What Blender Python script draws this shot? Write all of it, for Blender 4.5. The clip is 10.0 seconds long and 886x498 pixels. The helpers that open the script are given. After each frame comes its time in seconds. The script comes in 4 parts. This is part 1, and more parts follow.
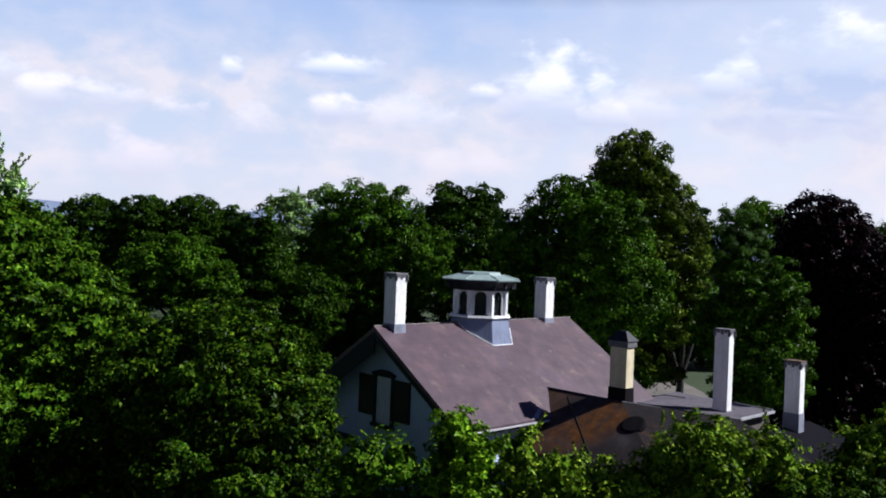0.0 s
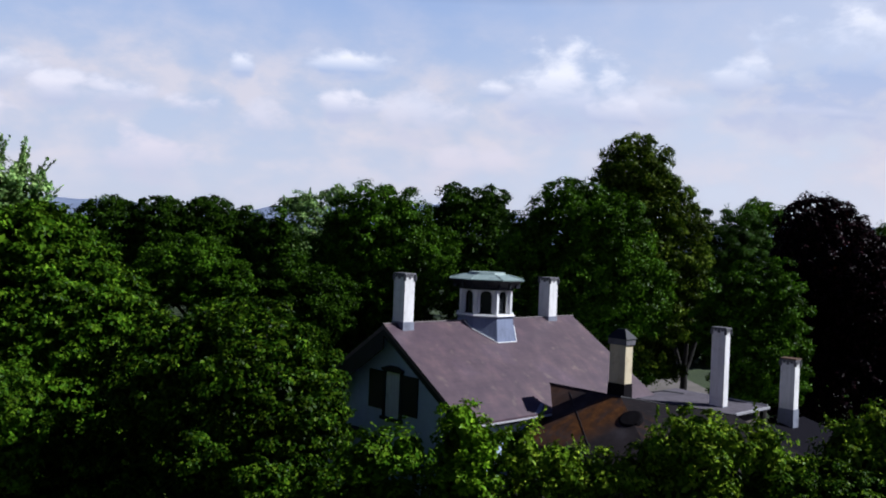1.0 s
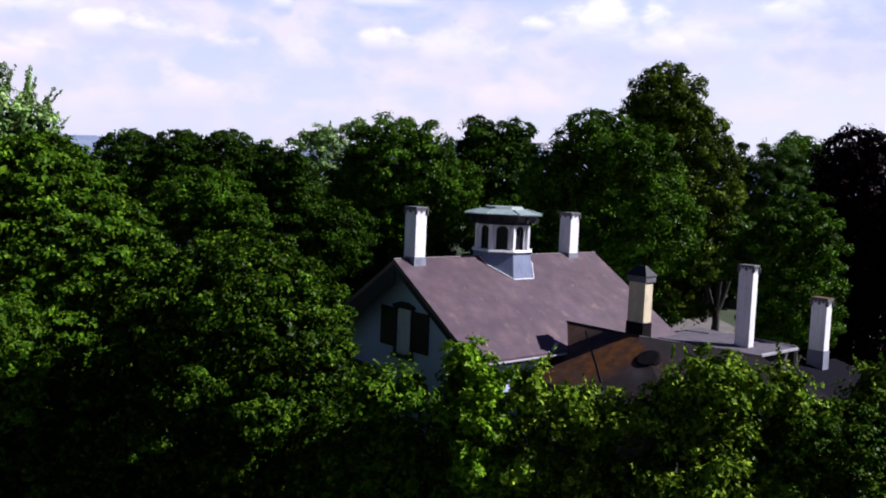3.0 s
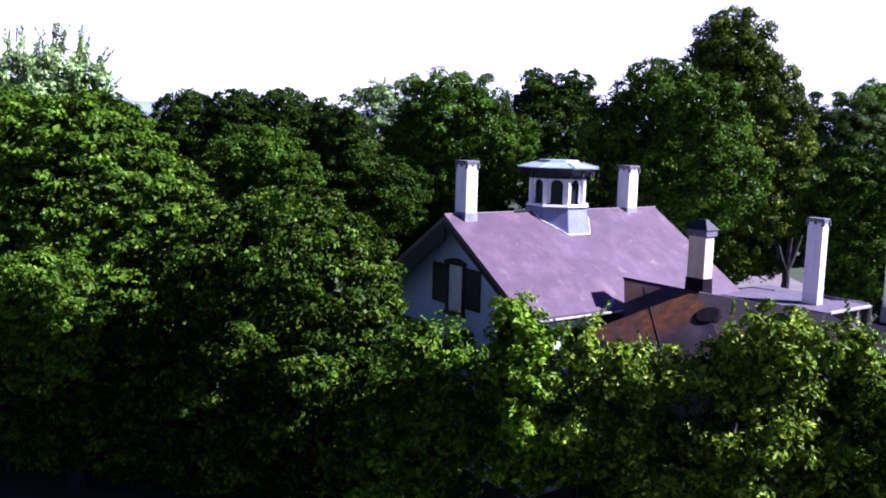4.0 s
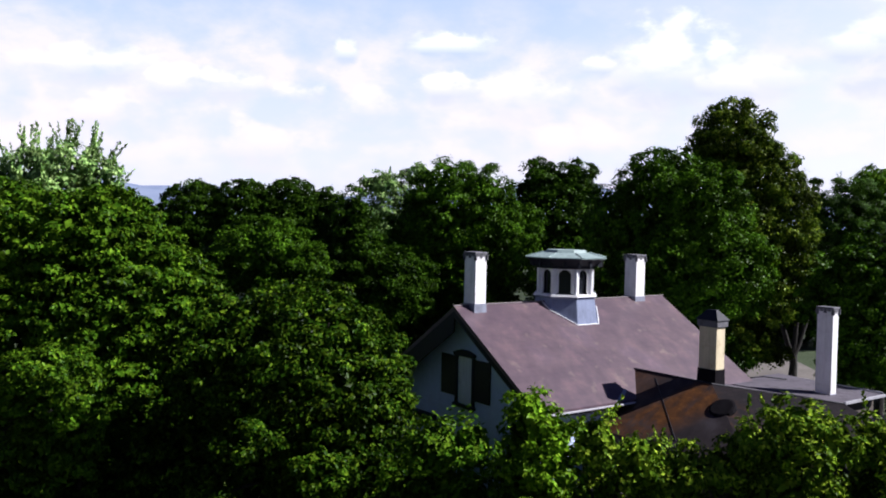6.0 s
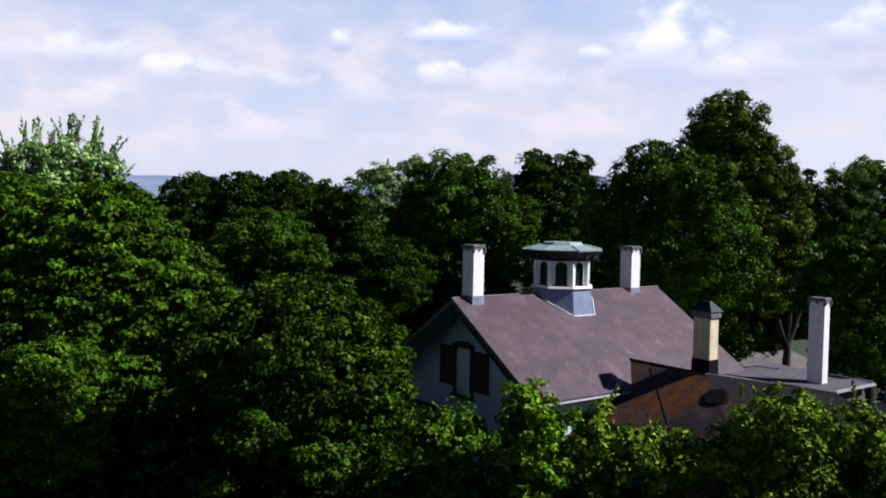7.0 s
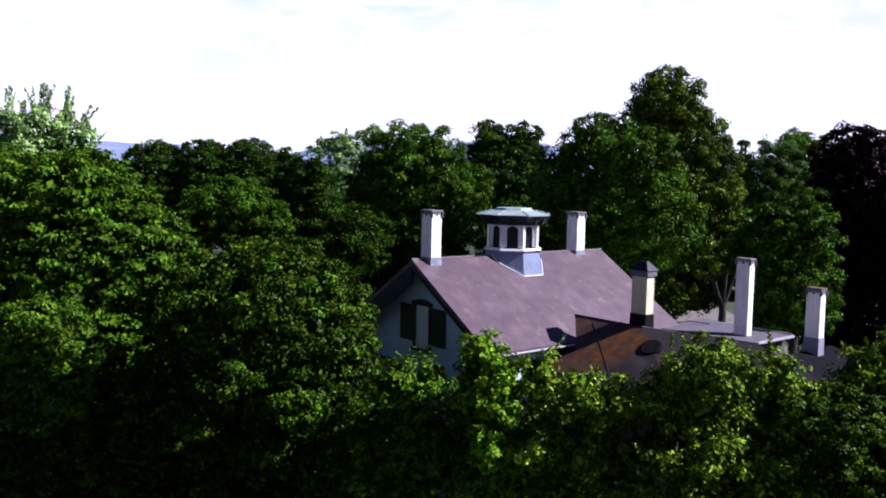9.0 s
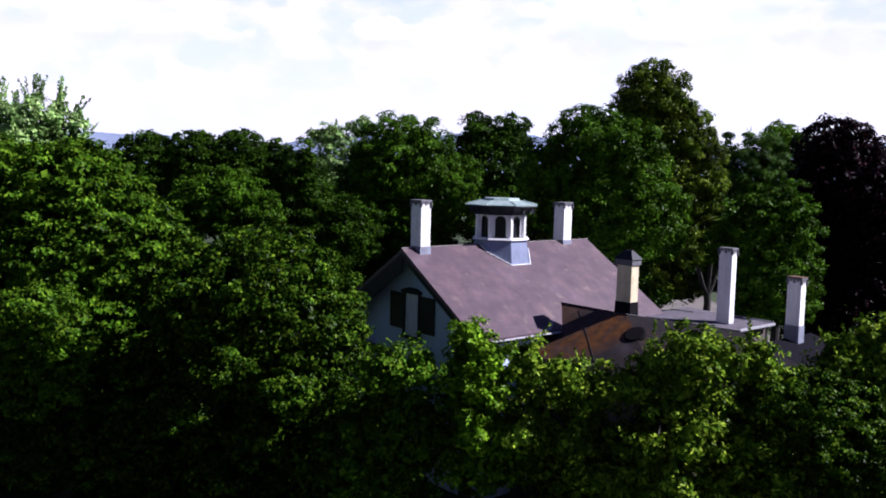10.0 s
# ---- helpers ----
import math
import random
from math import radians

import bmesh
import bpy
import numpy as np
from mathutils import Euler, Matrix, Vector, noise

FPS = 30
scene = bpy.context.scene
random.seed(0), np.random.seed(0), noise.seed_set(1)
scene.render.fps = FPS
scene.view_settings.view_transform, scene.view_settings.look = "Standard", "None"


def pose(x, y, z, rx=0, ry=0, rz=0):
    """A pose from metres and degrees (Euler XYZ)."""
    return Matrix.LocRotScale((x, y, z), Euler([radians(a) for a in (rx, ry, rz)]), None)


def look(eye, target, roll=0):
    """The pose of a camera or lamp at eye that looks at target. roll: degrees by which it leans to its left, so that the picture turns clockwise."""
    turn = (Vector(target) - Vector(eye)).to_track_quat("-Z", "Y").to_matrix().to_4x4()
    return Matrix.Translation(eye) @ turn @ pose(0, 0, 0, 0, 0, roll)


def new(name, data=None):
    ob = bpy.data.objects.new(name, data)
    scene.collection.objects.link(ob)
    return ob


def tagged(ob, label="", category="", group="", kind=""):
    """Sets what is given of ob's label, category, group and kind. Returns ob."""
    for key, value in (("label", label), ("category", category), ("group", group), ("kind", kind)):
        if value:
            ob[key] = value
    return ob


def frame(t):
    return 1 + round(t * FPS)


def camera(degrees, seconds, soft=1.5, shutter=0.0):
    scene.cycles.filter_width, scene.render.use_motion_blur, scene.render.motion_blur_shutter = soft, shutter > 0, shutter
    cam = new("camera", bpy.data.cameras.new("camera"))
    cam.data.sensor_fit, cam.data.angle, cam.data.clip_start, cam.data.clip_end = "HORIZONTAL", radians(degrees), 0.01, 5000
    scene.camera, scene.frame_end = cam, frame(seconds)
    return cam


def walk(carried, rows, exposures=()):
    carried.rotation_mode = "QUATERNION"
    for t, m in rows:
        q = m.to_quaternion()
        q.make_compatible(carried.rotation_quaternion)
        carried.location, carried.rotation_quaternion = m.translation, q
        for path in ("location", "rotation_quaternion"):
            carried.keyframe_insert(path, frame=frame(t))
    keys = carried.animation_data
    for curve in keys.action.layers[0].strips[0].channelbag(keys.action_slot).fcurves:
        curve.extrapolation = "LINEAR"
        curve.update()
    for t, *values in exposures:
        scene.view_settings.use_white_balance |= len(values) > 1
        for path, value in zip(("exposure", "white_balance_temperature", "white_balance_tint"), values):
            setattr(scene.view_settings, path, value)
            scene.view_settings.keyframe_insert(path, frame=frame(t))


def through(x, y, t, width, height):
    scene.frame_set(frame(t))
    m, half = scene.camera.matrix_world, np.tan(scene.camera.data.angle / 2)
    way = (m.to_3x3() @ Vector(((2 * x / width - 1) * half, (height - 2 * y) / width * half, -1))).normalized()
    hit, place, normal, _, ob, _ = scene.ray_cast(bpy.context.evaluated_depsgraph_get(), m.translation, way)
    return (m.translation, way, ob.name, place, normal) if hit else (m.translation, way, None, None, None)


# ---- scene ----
# ---- camera ----
cam = camera(55.0, 10.0, soft=1.9)
# seconds, eye x y z, yaw to the left, pitch up, lean to the left
PATH = [
    (0, -0.285, 1.747, 11.619, -2.97, -0.18, 2.22),
    (0.5, -0.326, 0.780, 11.732, -2.62, -0.29, 2.23),
    (1, -0.252, 0.461, 11.772, -2.33, -0.40, 2.32),
    (1.5, 0.064, 0.628, 11.721, -2.25, -1.00, 2.41),
    (2, 0.359, 0.817, 11.712, -2.17, -2.25, 2.61),
    (3.5, 0.951, 1.930, 11.435, 2.35, -6.06, 2.01),
    (4, 1.215, 2.186, 11.340, 4.53, -7.36, 1.58),
    (4.5, 1.298, 2.319, 11.342, 5.30, -6.07, 1.33),
    (5, 1.159, 2.191, 11.518, 5.25, -2.86, 1.35),
    (5.5, 0.980, 2.211, 11.605, 4.85, -1.80, 1.26),
    (7, 0.843, 1.756, 11.822, 4.36, -2.62, 1.04),
    (7.5, 0.771, 1.165, 11.869, 3.47, -3.25, 1.14),
    (8, 0.733, 0.529, 11.930, 2.62, -3.97, 1.15),
    (8.5, 0.684, -0.020, 11.864, 1.71, -4.38, 1.16),
    (9, 0.657, -0.527, 11.804, 0.99, -4.71, 1.20),
    (9.5, 0.686, -0.913, 11.742, 0.57, -4.94, 1.23),
    (10, 0.648, -1.125, 11.765, 0.21, -5.26, 1.33),
]


def row_pose(x, y, z, yaw, pitch, lean):
    a, p = radians(yaw), radians(pitch)
    ahead = Vector((-math.sin(a) * math.cos(p), math.cos(a) * math.cos(p), math.sin(p)))
    return look((x, y, z), Vector((x, y, z)) + ahead * 10, lean)


# seconds, stops, kelvin, tint: the clip's camera brightens twice and drifts to violet as it does
EXPOSURES = [
    (0.0, -0.62, 5950, 12), (1.0, -0.88, 5800, 12), (1.5, -0.88, 5750, 13), (2.0, -0.62, 6050, 16), (3.3, -0.55, 5950, 22), (3.7, -0.50, 5850, 24),
    (4.0, 0.55, 5300, 48), (4.2, 0.68, 5150, 54), (4.3, 0.10, 5100, 56), (4.5, 0.65, 5000, 58), (4.7, 0.00, 5400, 30), (4.9, -0.65, 5800, 20), (5.2, -0.72, 5950, 16), (5.6, -0.30, 6050, 17),
    (7.0, -0.65, 6000, 15), (7.5, -0.70, 5950, 17), (7.9, -0.06, 5640, 28), (8.5, -0.05, 5640, 28), (9.0, -0.08, 5700, 28), (10.0, -0.20, 5800, 25),
]
walk(cam, [(t, row_pose(*r)) for t, *r in PATH], EXPOSURES)

# ---- light ----
SUN_ELEVATION, SUN_ROTATION = radians(38), radians(92)
world = bpy.data.worlds.new("world")
scene.world = world
world.use_nodes = True
wn, wl = world.node_tree.nodes, world.node_tree.links
wn.clear()


def wnode(kind, **values):
    n = wn.new(kind)
    for key, value in values.items():
        n.inputs[key].default_value = value
    return n


def wmath(op, a, b=None):
    n = wn.new("ShaderNodeMath")
    n.operation = op
    for i, v in enumerate((a, b)):
        if v is None:
            continue
        if isinstance(v, (int, float)):
            n.inputs[i].default_value = v
        else:
            wl.new(v, n.inputs[i])
    return n.outputs[0]


sky = wn.new("ShaderNodeTexSky")
sky.sky_type, sky.sun_disc = "NISHITA", False
sky.sun_elevation, sky.sun_rotation = SUN_ELEVATION, SUN_ROTATION
sky.altitude, sky.air_density, sky.dust_density, sky.ozone_density = 100, 0.7, 0.4, 1.5
coord = wn.new("ShaderNodeTexCoord")
sep = wn.new("ShaderNodeSeparateXYZ")
wl.new(coord.outputs["Generated"], sep.inputs[0])
height = wmath("MAXIMUM", sep.outputs[2], 0.0)
stretched = wn.new("ShaderNodeMapping")
stretched.inputs["Scale"].default_value = (1.0, 1.0, 1.7)
stretched.inputs["Location"].default_value = (0.35, 0.2, 0.1)
wl.new(coord.outputs["Generated"], stretched.inputs[0])
puff = wnode("ShaderNodeTexNoise", Scale=16.0, Detail=7.0, Roughness=0.55, Distortion=0.1)
wl.new(stretched.outputs[0], puff.inputs["Vector"])
veil = wnode("ShaderNodeTexNoise", Scale=3.6, Detail=3.0, Roughness=0.5)
wl.new(stretched.outputs[0], veil.inputs["Vector"])


def wramp(fac, *stops):
    r = wn.new("ShaderNodeValToRGB")
    e = r.color_ramp.elements
    while len(e) < len(stops):
        e.new(0.5)
    for el, (p, c_) in zip(e, stops):
        el.position, el.color = p, (*c_, 1)
    wl.new(fac, r.inputs[0])
    return r.outputs[0]


def wmix(fac, a_, b_):
    n = wn.new("ShaderNodeMixRGB")
    for i, v in enumerate((fac, a_, b_)):
        wl.new(v, n.inputs[i])
    return n.outputs[0]


# bright summer haze low in the sky, thinning out upwards, with fair-weather clouds in it
haze = wramp(height, (0.0, (21.4, 21.2, 22.6)), (0.07, (20.8, 21.8, 24.2)), (0.16, (17.9, 20.3, 24.5)), (0.28, (12.6, 16.4, 24.0)), (0.38, (2.6, 4.2, 10.0)))
thick = wramp(height, (0.0, (0.97,) * 3), (0.27, (0.92,) * 3), (0.32, (0.15,) * 3), (0.40, (0.0,) * 3))
clear = wn.new("ShaderNodeMixRGB")
clear.blend_type = "MULTIPLY"
clear.inputs[0].default_value, clear.inputs[2].default_value = 1.0, (0.21, 0.38, 1.05, 1)
wl.new(sky.outputs[0], clear.inputs[1])
glare = wn.new("ShaderNodeMixRGB")
glare.inputs[2].default_value = (27.5, 27.2, 27.8, 1)
wl.new(wmath("MULTIPLY", wmath("MAXIMUM", sep.outputs[0], 0.0), 1.0), glare.inputs[0])
wl.new(haze, glare.inputs[1])
# the haze and its clouds lie ahead; the unseen sky behind is dimmed to cut fill
bank = wn.new("ShaderNodeMapRange")
bank.interpolation_type = "SMOOTHSTEP"
bank.inputs["From Min"].default_value, bank.inputs["From Max"].default_value, bank.inputs["To Min"].default_value = 0.0, 0.72, 0.08
wl.new(sep.outputs[1], bank.inputs["Value"])
hazy = wmix(wmath("MULTIPLY", thick, bank.outputs["Result"]), clear.outputs[0], glare.outputs[0])
mass = wmath("ADD", wmath("MULTIPLY", puff.outputs[0], 0.5), wmath("MULTIPLY", veil.outputs[0], 0.55))
streaks = wmath("MULTIPLY", wramp(mass, (0.42, (0.0,) * 3), (0.62, (1.0,) * 3)), wramp(height, (0.02, (0.3,) * 3), (0.08, (1.0,) * 3), (0.18, (0.9,) * 3), (0.25, (0.25,) * 3)))
# the heaped clouds ahead: direction to the side and up, half width, half height, thickness, and how far down the lit rim of a great one reaches
CLOUDS = [
    (-0.203, 0.197, 0.014, 0.016, 0.9),
    (-0.083, 0.204, 0.048, 0.017, 1),
    (-0.078, 0.155, 0.044, 0.019, 0.95),
    (-0.262, 0.146, 0.026, 0.014, 0.8),
    (-0.230, 0.150, 0.014, 0.011, 0.7),
    (0.192, 0.180, 0.072, 0.050, 1),
    (0.235, 0.163, 0.036, 0.023, 0.8),
    (0.095, 0.181, 0.021, 0.012, 0.9),
    (-0.519, 0.179, 0.090, 0.023, 0.75),
    (-0.414, 0.158, 0.041, 0.023, 0.9),
    (-0.355, 0.157, 0.046, 0.019, 0.8),
    (-0.502, 0.123, 0.038, 0.026, 0.8),
    (-0.309, 0.085, 0.050, 0.031, 0.7),
    (-0.170, 0.130, 0.037, 0.022, 0.45),
    (0.006, 0.143, 0.055, 0.031, 0.55),
    (0.066, 0.091, 0.047, 0.025, 0.4),
    (0.398, 0.218, 0.034, 0.026, 0.8),
    (0.505, 0.212, 0.110, 0.078, 1, -0.1),
    (0.480, 0.160, 0.105, 0.018, 0.85, -0.6),
    (0.380, 0.206, 0.035, 0.024, 0.7),
    (0.273, 0.168, 0.066, 0.023, 0.5),
]
ahead = wmath("MAXIMUM", sep.outputs[1], 0.05)
across, climb = wmath("DIVIDE", sep.outputs[0], ahead), wmath("DIVIDE", sep.outputs[2], ahead)
wisp = wnode("ShaderNodeTexNoise", Scale=30.0, Detail=4.0, Roughness=0.5, Distortion=0.3)
wl.new(stretched.outputs[0], wisp.inputs["Vector"])
ragged = wmath("ADD", wmath("MULTIPLY", wmath("SUBTRACT", puff.outputs[0], 0.5), 2.6), wmath("MULTIPLY", wmath("SUBTRACT", wisp.outputs[0], 0.5), 2.2))
heaps = lit = None
for u0, v0, wide, tall, dense, *rim in CLOUDS:
    du = wmath("DIVIDE", wmath("SUBTRACT", across, u0), wide * 1.25)
    dv = wmath("DIVIDE", wmath("SUBTRACT", climb, v0), tall * 1.25)
    near = wmath("SUBTRACT", 0.95, wmath("ADD", wmath("MULTIPLY", du, du), wmath("MULTIPLY", dv, dv)))
    soft = wn.new("ShaderNodeMapRange")
    soft.interpolation_type = "SMOOTHSTEP"
    soft.inputs["From Min"].default_value, soft.inputs["From Max"].default_value = -0.1, 1.1
    wl.new(wmath("ADD", near, ragged), soft.inputs["Value"])
    one = wmath("MULTIPLY", soft.outputs["Result"], dense)
    high = wmath("MULTIPLY", one, wmath("MINIMUM", wmath("MAXIMUM", wmath("ADD", wmath("MULTIPLY", dv, 1.3), rim[0] if rim else 0.5), 0.0), 1.0))
    heaps, lit = (one, high) if heaps is None else (wmath("MAXIMUM", heaps, one), wmath("MAXIMUM", lit, high))
facing = wmath("MINIMUM", wmath("MULTIPLY", wmath("MAXIMUM", sep.outputs[1], 0.0), 4.0), 1.0)
low = wramp(height, (0.0, (0.55,) * 3), (0.06, (1.0,) * 3), (0.26, (0.9,) * 3), (0.36, (0.1,) * 3))
veiled = wmix(wmath("MULTIPLY", streaks, low), hazy, wramp(puff.outputs[0], (0.3, (20.0, 20.2, 22.2)), (0.6, (24.8, 22.9, 23.4))))
shaded = wmix(wmath("MULTIPLY", wmath("MULTIPLY", heaps, facing), low), veiled, wramp(height, (0.1, (21.4, 20.6, 23.0)), (0.20, (14.6, 17.4, 23.2))))
cover = wmix(wmath("MULTIPLY", wmath("MULTIPLY", lit, facing), low), shaded, wramp(height, (0.1, (28.5, 25.6, 26.2)), (0.2, (32.0, 31.0, 31.0))))
back = wnode("ShaderNodeBackground", Strength=0.056)
wl.new(cover, back.inputs[0])
out = wn.new("ShaderNodeOutputWorld")
wl.new(back.outputs[0], out.inputs[0])

sun = new("sun", bpy.data.lights.new("sun", "SUN"))
sun.data.energy, sun.data.angle, sun.data.color = 12.0, radians(0.5), (1.0, 0.96, 0.90)
sun.matrix_world = look((0, 0, 40), (-math.cos(SUN_ELEVATION) * math.sin(SUN_ROTATION), -math.cos(SUN_ELEVATION) * math.cos(SUN_ROTATION), 40 - math.sin(SUN_ELEVATION)))


# ---- materials ----
class Mat:
    """A node material under construction."""

    def __init__(self, name, rough=0.6, metal=0.0, spec=0.5):
        self.m = bpy.data.materials.new(name)
        self.m.use_nodes = True
        self.n, self.l = self.m.node_tree.nodes, self.m.node_tree.links
        self.b = self.n["Principled BSDF"]
        self.b.inputs["Roughness"].default_value = rough
        self.b.inputs["Metallic"].default_value = metal
        self.b.inputs["Specular IOR Level"].default_value = spec
        self.pos = self.n.new("ShaderNodeTexCoord").outputs["Object"]

    def noise(self, scale, detail=4.0, rough=0.6, stretch=None):
        n = self.n.new("ShaderNodeTexNoise")
        n.inputs["Scale"].default_value, n.inputs["Detail"].default_value, n.inputs["Roughness"].default_value = scale, detail, rough
        src = self.pos
        if stretch:
            mp = self.n.new("ShaderNodeMapping")
            mp.inputs["Scale"].default_value = stretch
            self.l.new(src, mp.inputs[0])
            src = mp.outputs[0]
        self.l.new(src, n.inputs["Vector"])
        return n.outputs[0]

    def ramp(self, fac, *stops):
        r = self.n.new("ShaderNodeValToRGB")
        e = r.color_ramp.elements
        while len(e) < len(stops):
            e.new(0.5)
        for el, (p, c) in zip(e, stops):
            el.position = p
            el.color = (*c, 1) if isinstance(c, tuple) else (c, c, c, 1)
        self.l.new(fac, r.inputs[0])
        return r.outputs[0]

    def mix(self, fac, a, b, mode="MIX"):
        x = self.n.new("ShaderNodeMixRGB")
        x.blend_type = mode
        for i, v in enumerate((fac, a, b)):
            if isinstance(v, (int, float)):
                x.inputs[i].default_value = v if i == 0 else (v, v, v, 1)
            elif isinstance(v, tuple):
                x.inputs[i].default_value = (*v, 1)
            else:
                self.l.new(v, x.inputs[i])
        return x.outputs[0]

    def color(self, c):
        if isinstance(c, tuple):
            self.b.inputs["Base Color"].default_value = (*c, 1)
        else:
            self.l.new(c, self.b.inputs["Base Color"])
        return self

    def bump(self, h, strength=0.4, distance=0.02):
        u = self.n.new("ShaderNodeBump")
        u.inputs["Strength"].default_value, u.inputs["Distance"].default_value = strength, distance
        self.l.new(h, u.inputs["Height"])
        self.l.new(u.outputs[0], self.b.inputs["Normal"])
        return self


def leaf_material(name, dark, mid, light, shine=0.025, through=0.08):
    m = Mat(name, rough=0.34, spec=shine)
    geo = m.n.new("ShaderNodeNewGeometry")
    c = m.ramp(geo.outputs["Random Per Island"], (0.12, dark), (0.6, mid), (1.0, light))
    # coarse noise paints lit clumps and black gaps into the leaf colour
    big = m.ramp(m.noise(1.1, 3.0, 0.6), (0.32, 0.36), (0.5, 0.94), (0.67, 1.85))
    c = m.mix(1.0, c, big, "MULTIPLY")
    m.color(c)
    tr = m.n.new("ShaderNodeBsdfTranslucent")
    m.l.new(m.mix(1.0, c, (1.5, 1.6, 0.4), "MULTIPLY"), tr.inputs[0])
    mixed = m.n.new("ShaderNodeMixShader")
    mixed.inputs[0].default_value = through
    m.l.new(m.b.outputs[0], mixed.inputs[1])
    m.l.new(tr.outputs[0], mixed.inputs[2])
    m.l.new(mixed.outputs[0], m.n["Material Output"].inputs[0])
    return m.m


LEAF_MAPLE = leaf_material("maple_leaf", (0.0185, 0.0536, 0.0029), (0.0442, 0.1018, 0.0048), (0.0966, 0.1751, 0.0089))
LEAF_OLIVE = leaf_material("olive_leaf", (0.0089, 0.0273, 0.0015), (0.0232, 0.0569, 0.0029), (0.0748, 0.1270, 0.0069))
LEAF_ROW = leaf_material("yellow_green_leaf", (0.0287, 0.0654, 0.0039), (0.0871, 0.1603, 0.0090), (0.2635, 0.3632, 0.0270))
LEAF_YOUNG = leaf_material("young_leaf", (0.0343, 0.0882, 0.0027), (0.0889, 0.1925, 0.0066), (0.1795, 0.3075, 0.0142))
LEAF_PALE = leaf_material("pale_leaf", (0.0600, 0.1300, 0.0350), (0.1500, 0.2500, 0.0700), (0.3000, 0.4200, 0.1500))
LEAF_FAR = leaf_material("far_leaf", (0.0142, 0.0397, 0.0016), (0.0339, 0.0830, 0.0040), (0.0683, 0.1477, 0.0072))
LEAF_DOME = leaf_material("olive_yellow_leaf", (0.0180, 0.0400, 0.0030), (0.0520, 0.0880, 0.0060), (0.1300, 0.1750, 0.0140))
# far leaf darkened: the wood's shade is put into this leaf colour
LEAF_SHADED = leaf_material("shaded_far_leaf", (0.0084, 0.0235, 0.0014), (0.0202, 0.0492, 0.0028), (0.0404, 0.0877, 0.0058))
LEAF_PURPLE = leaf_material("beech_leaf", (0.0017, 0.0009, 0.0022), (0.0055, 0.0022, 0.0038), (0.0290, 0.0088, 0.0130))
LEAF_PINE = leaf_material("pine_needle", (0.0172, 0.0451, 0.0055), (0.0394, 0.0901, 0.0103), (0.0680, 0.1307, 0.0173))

bark = Mat("bark", 0.9)
bark.color(bark.ramp(bark.noise(6, 5, stretch=(1, 1, 0.25)), (0.3, (0.007, 0.006, 0.005)), (0.75, (0.022, 0.018, 0.015))))
bark.bump(bark.noise(9, 5, stretch=(1, 1, 0.2)), 0.8, 0.04)
BARK = bark.m

slate = Mat("slate", 0.55)
brick = slate.n.new("ShaderNodeTexBrick")
brick.inputs["Scale"].default_value = 1.0
brick.inputs["Brick Width"].default_value, brick.inputs["Row Height"].default_value = 0.24, 0.17
brick.inputs["Mortar Size"].default_value, brick.inputs["Bias"].default_value = 0.006, 0.0
brick.inputs["Color1"].default_value, brick.inputs["Color2"].default_value = (0.0710, 0.0465, 0.0600, 1), (0.0790, 0.0515, 0.0655, 1)
brick.inputs["Mortar"].default_value = (0.058, 0.044, 0.053, 1)
slate.l.new(slate.pos, brick.inputs["Vector"])
spots = slate.ramp(slate.noise(1.9, 3.0, 0.6, stretch=(1.0, 0.8, 0.8)), (0.34, (0.80, 0.75, 0.82)), (0.52, (1.0, 0.98, 1.0)), (0.66, (1.34, 1.26, 1.20)))
broad = slate.ramp(slate.noise(0.55, 3), (0.34, (0.82, 0.77, 0.84)), (0.52, (1.0, 0.96, 0.94)), (0.68, (1.10, 1.08, 1.16)))
c = slate.mix(1.0, slate.mix(1.0, brick.outputs["Color"], spots, "MULTIPLY"), broad, "MULTIPLY")
flecks = slate.ramp(slate.noise(2.6, 2.0, 0.5, stretch=(0.8, 0.8, 0.8)), (0.62, 0.0), (0.74, 1.0))
slate.color(slate.mix(slate.mix(1.0, flecks, 0.34, "MULTIPLY"), c, (0.20, 0.155, 0.125)))
slate.bump(brick.outputs["Fac"], -0.3, 0.006)
SLATE = slate.m


def painted(name, base, worn, rough=0.55, scale=3.0, relief=0.15, shine=0.25):
    m = Mat(name, rough, spec=shine)
    a = m.ramp(m.noise(scale, 6, 0.7), (0.28, worn), (0.5, base))
    streak = m.ramp(m.noise(2.5, 4, 0.6, stretch=(3, 3, 0.35)), (0.3, 0.82), (0.62, 1.0))
    m.color(m.mix(1.0, a, streak, "MULTIPLY"))
    m.bump(m.noise(24, 3), relief, 0.01)
    return m.m


WHITE_BRICK = painted("white_painted_brick", (0.80, 0.80, 0.80), (0.66, 0.65, 0.64))
CREAM_BRICK = painted("cream_painted_brick", (0.66, 0.58, 0.40), (0.50, 0.41, 0.25))
WHITE_WOOD = painted("white_painted_wood", (0.76, 0.77, 0.78), (0.62, 0.62, 0.62))
GREY_TRIM = painted("blue_grey_painted_wood", (0.19, 0.225, 0.33), (0.15, 0.175, 0.25))
DARK_TRIM = painted("dark_painted_trim", (0.010, 0.012, 0.020), (0.008, 0.009, 0.014), 0.6)
SHUTTER = painted("dark_shutter_paint", (0.012, 0.013, 0.018), (0.02, 0.02, 0.02), 0.5)
CAP_STONE = painted("sooty_cap_stone", (0.15, 0.15, 0.165), (0.08, 0.08, 0.09), 0.85)
RUSTY_CAP = painted("rusty_cap", (0.12, 0.075, 0.05), (0.06, 0.045, 0.04), 0.8)
LEAD = painted("lead_sheet", (0.24, 0.26, 0.32), (0.17, 0.18, 0.23), 0.45)
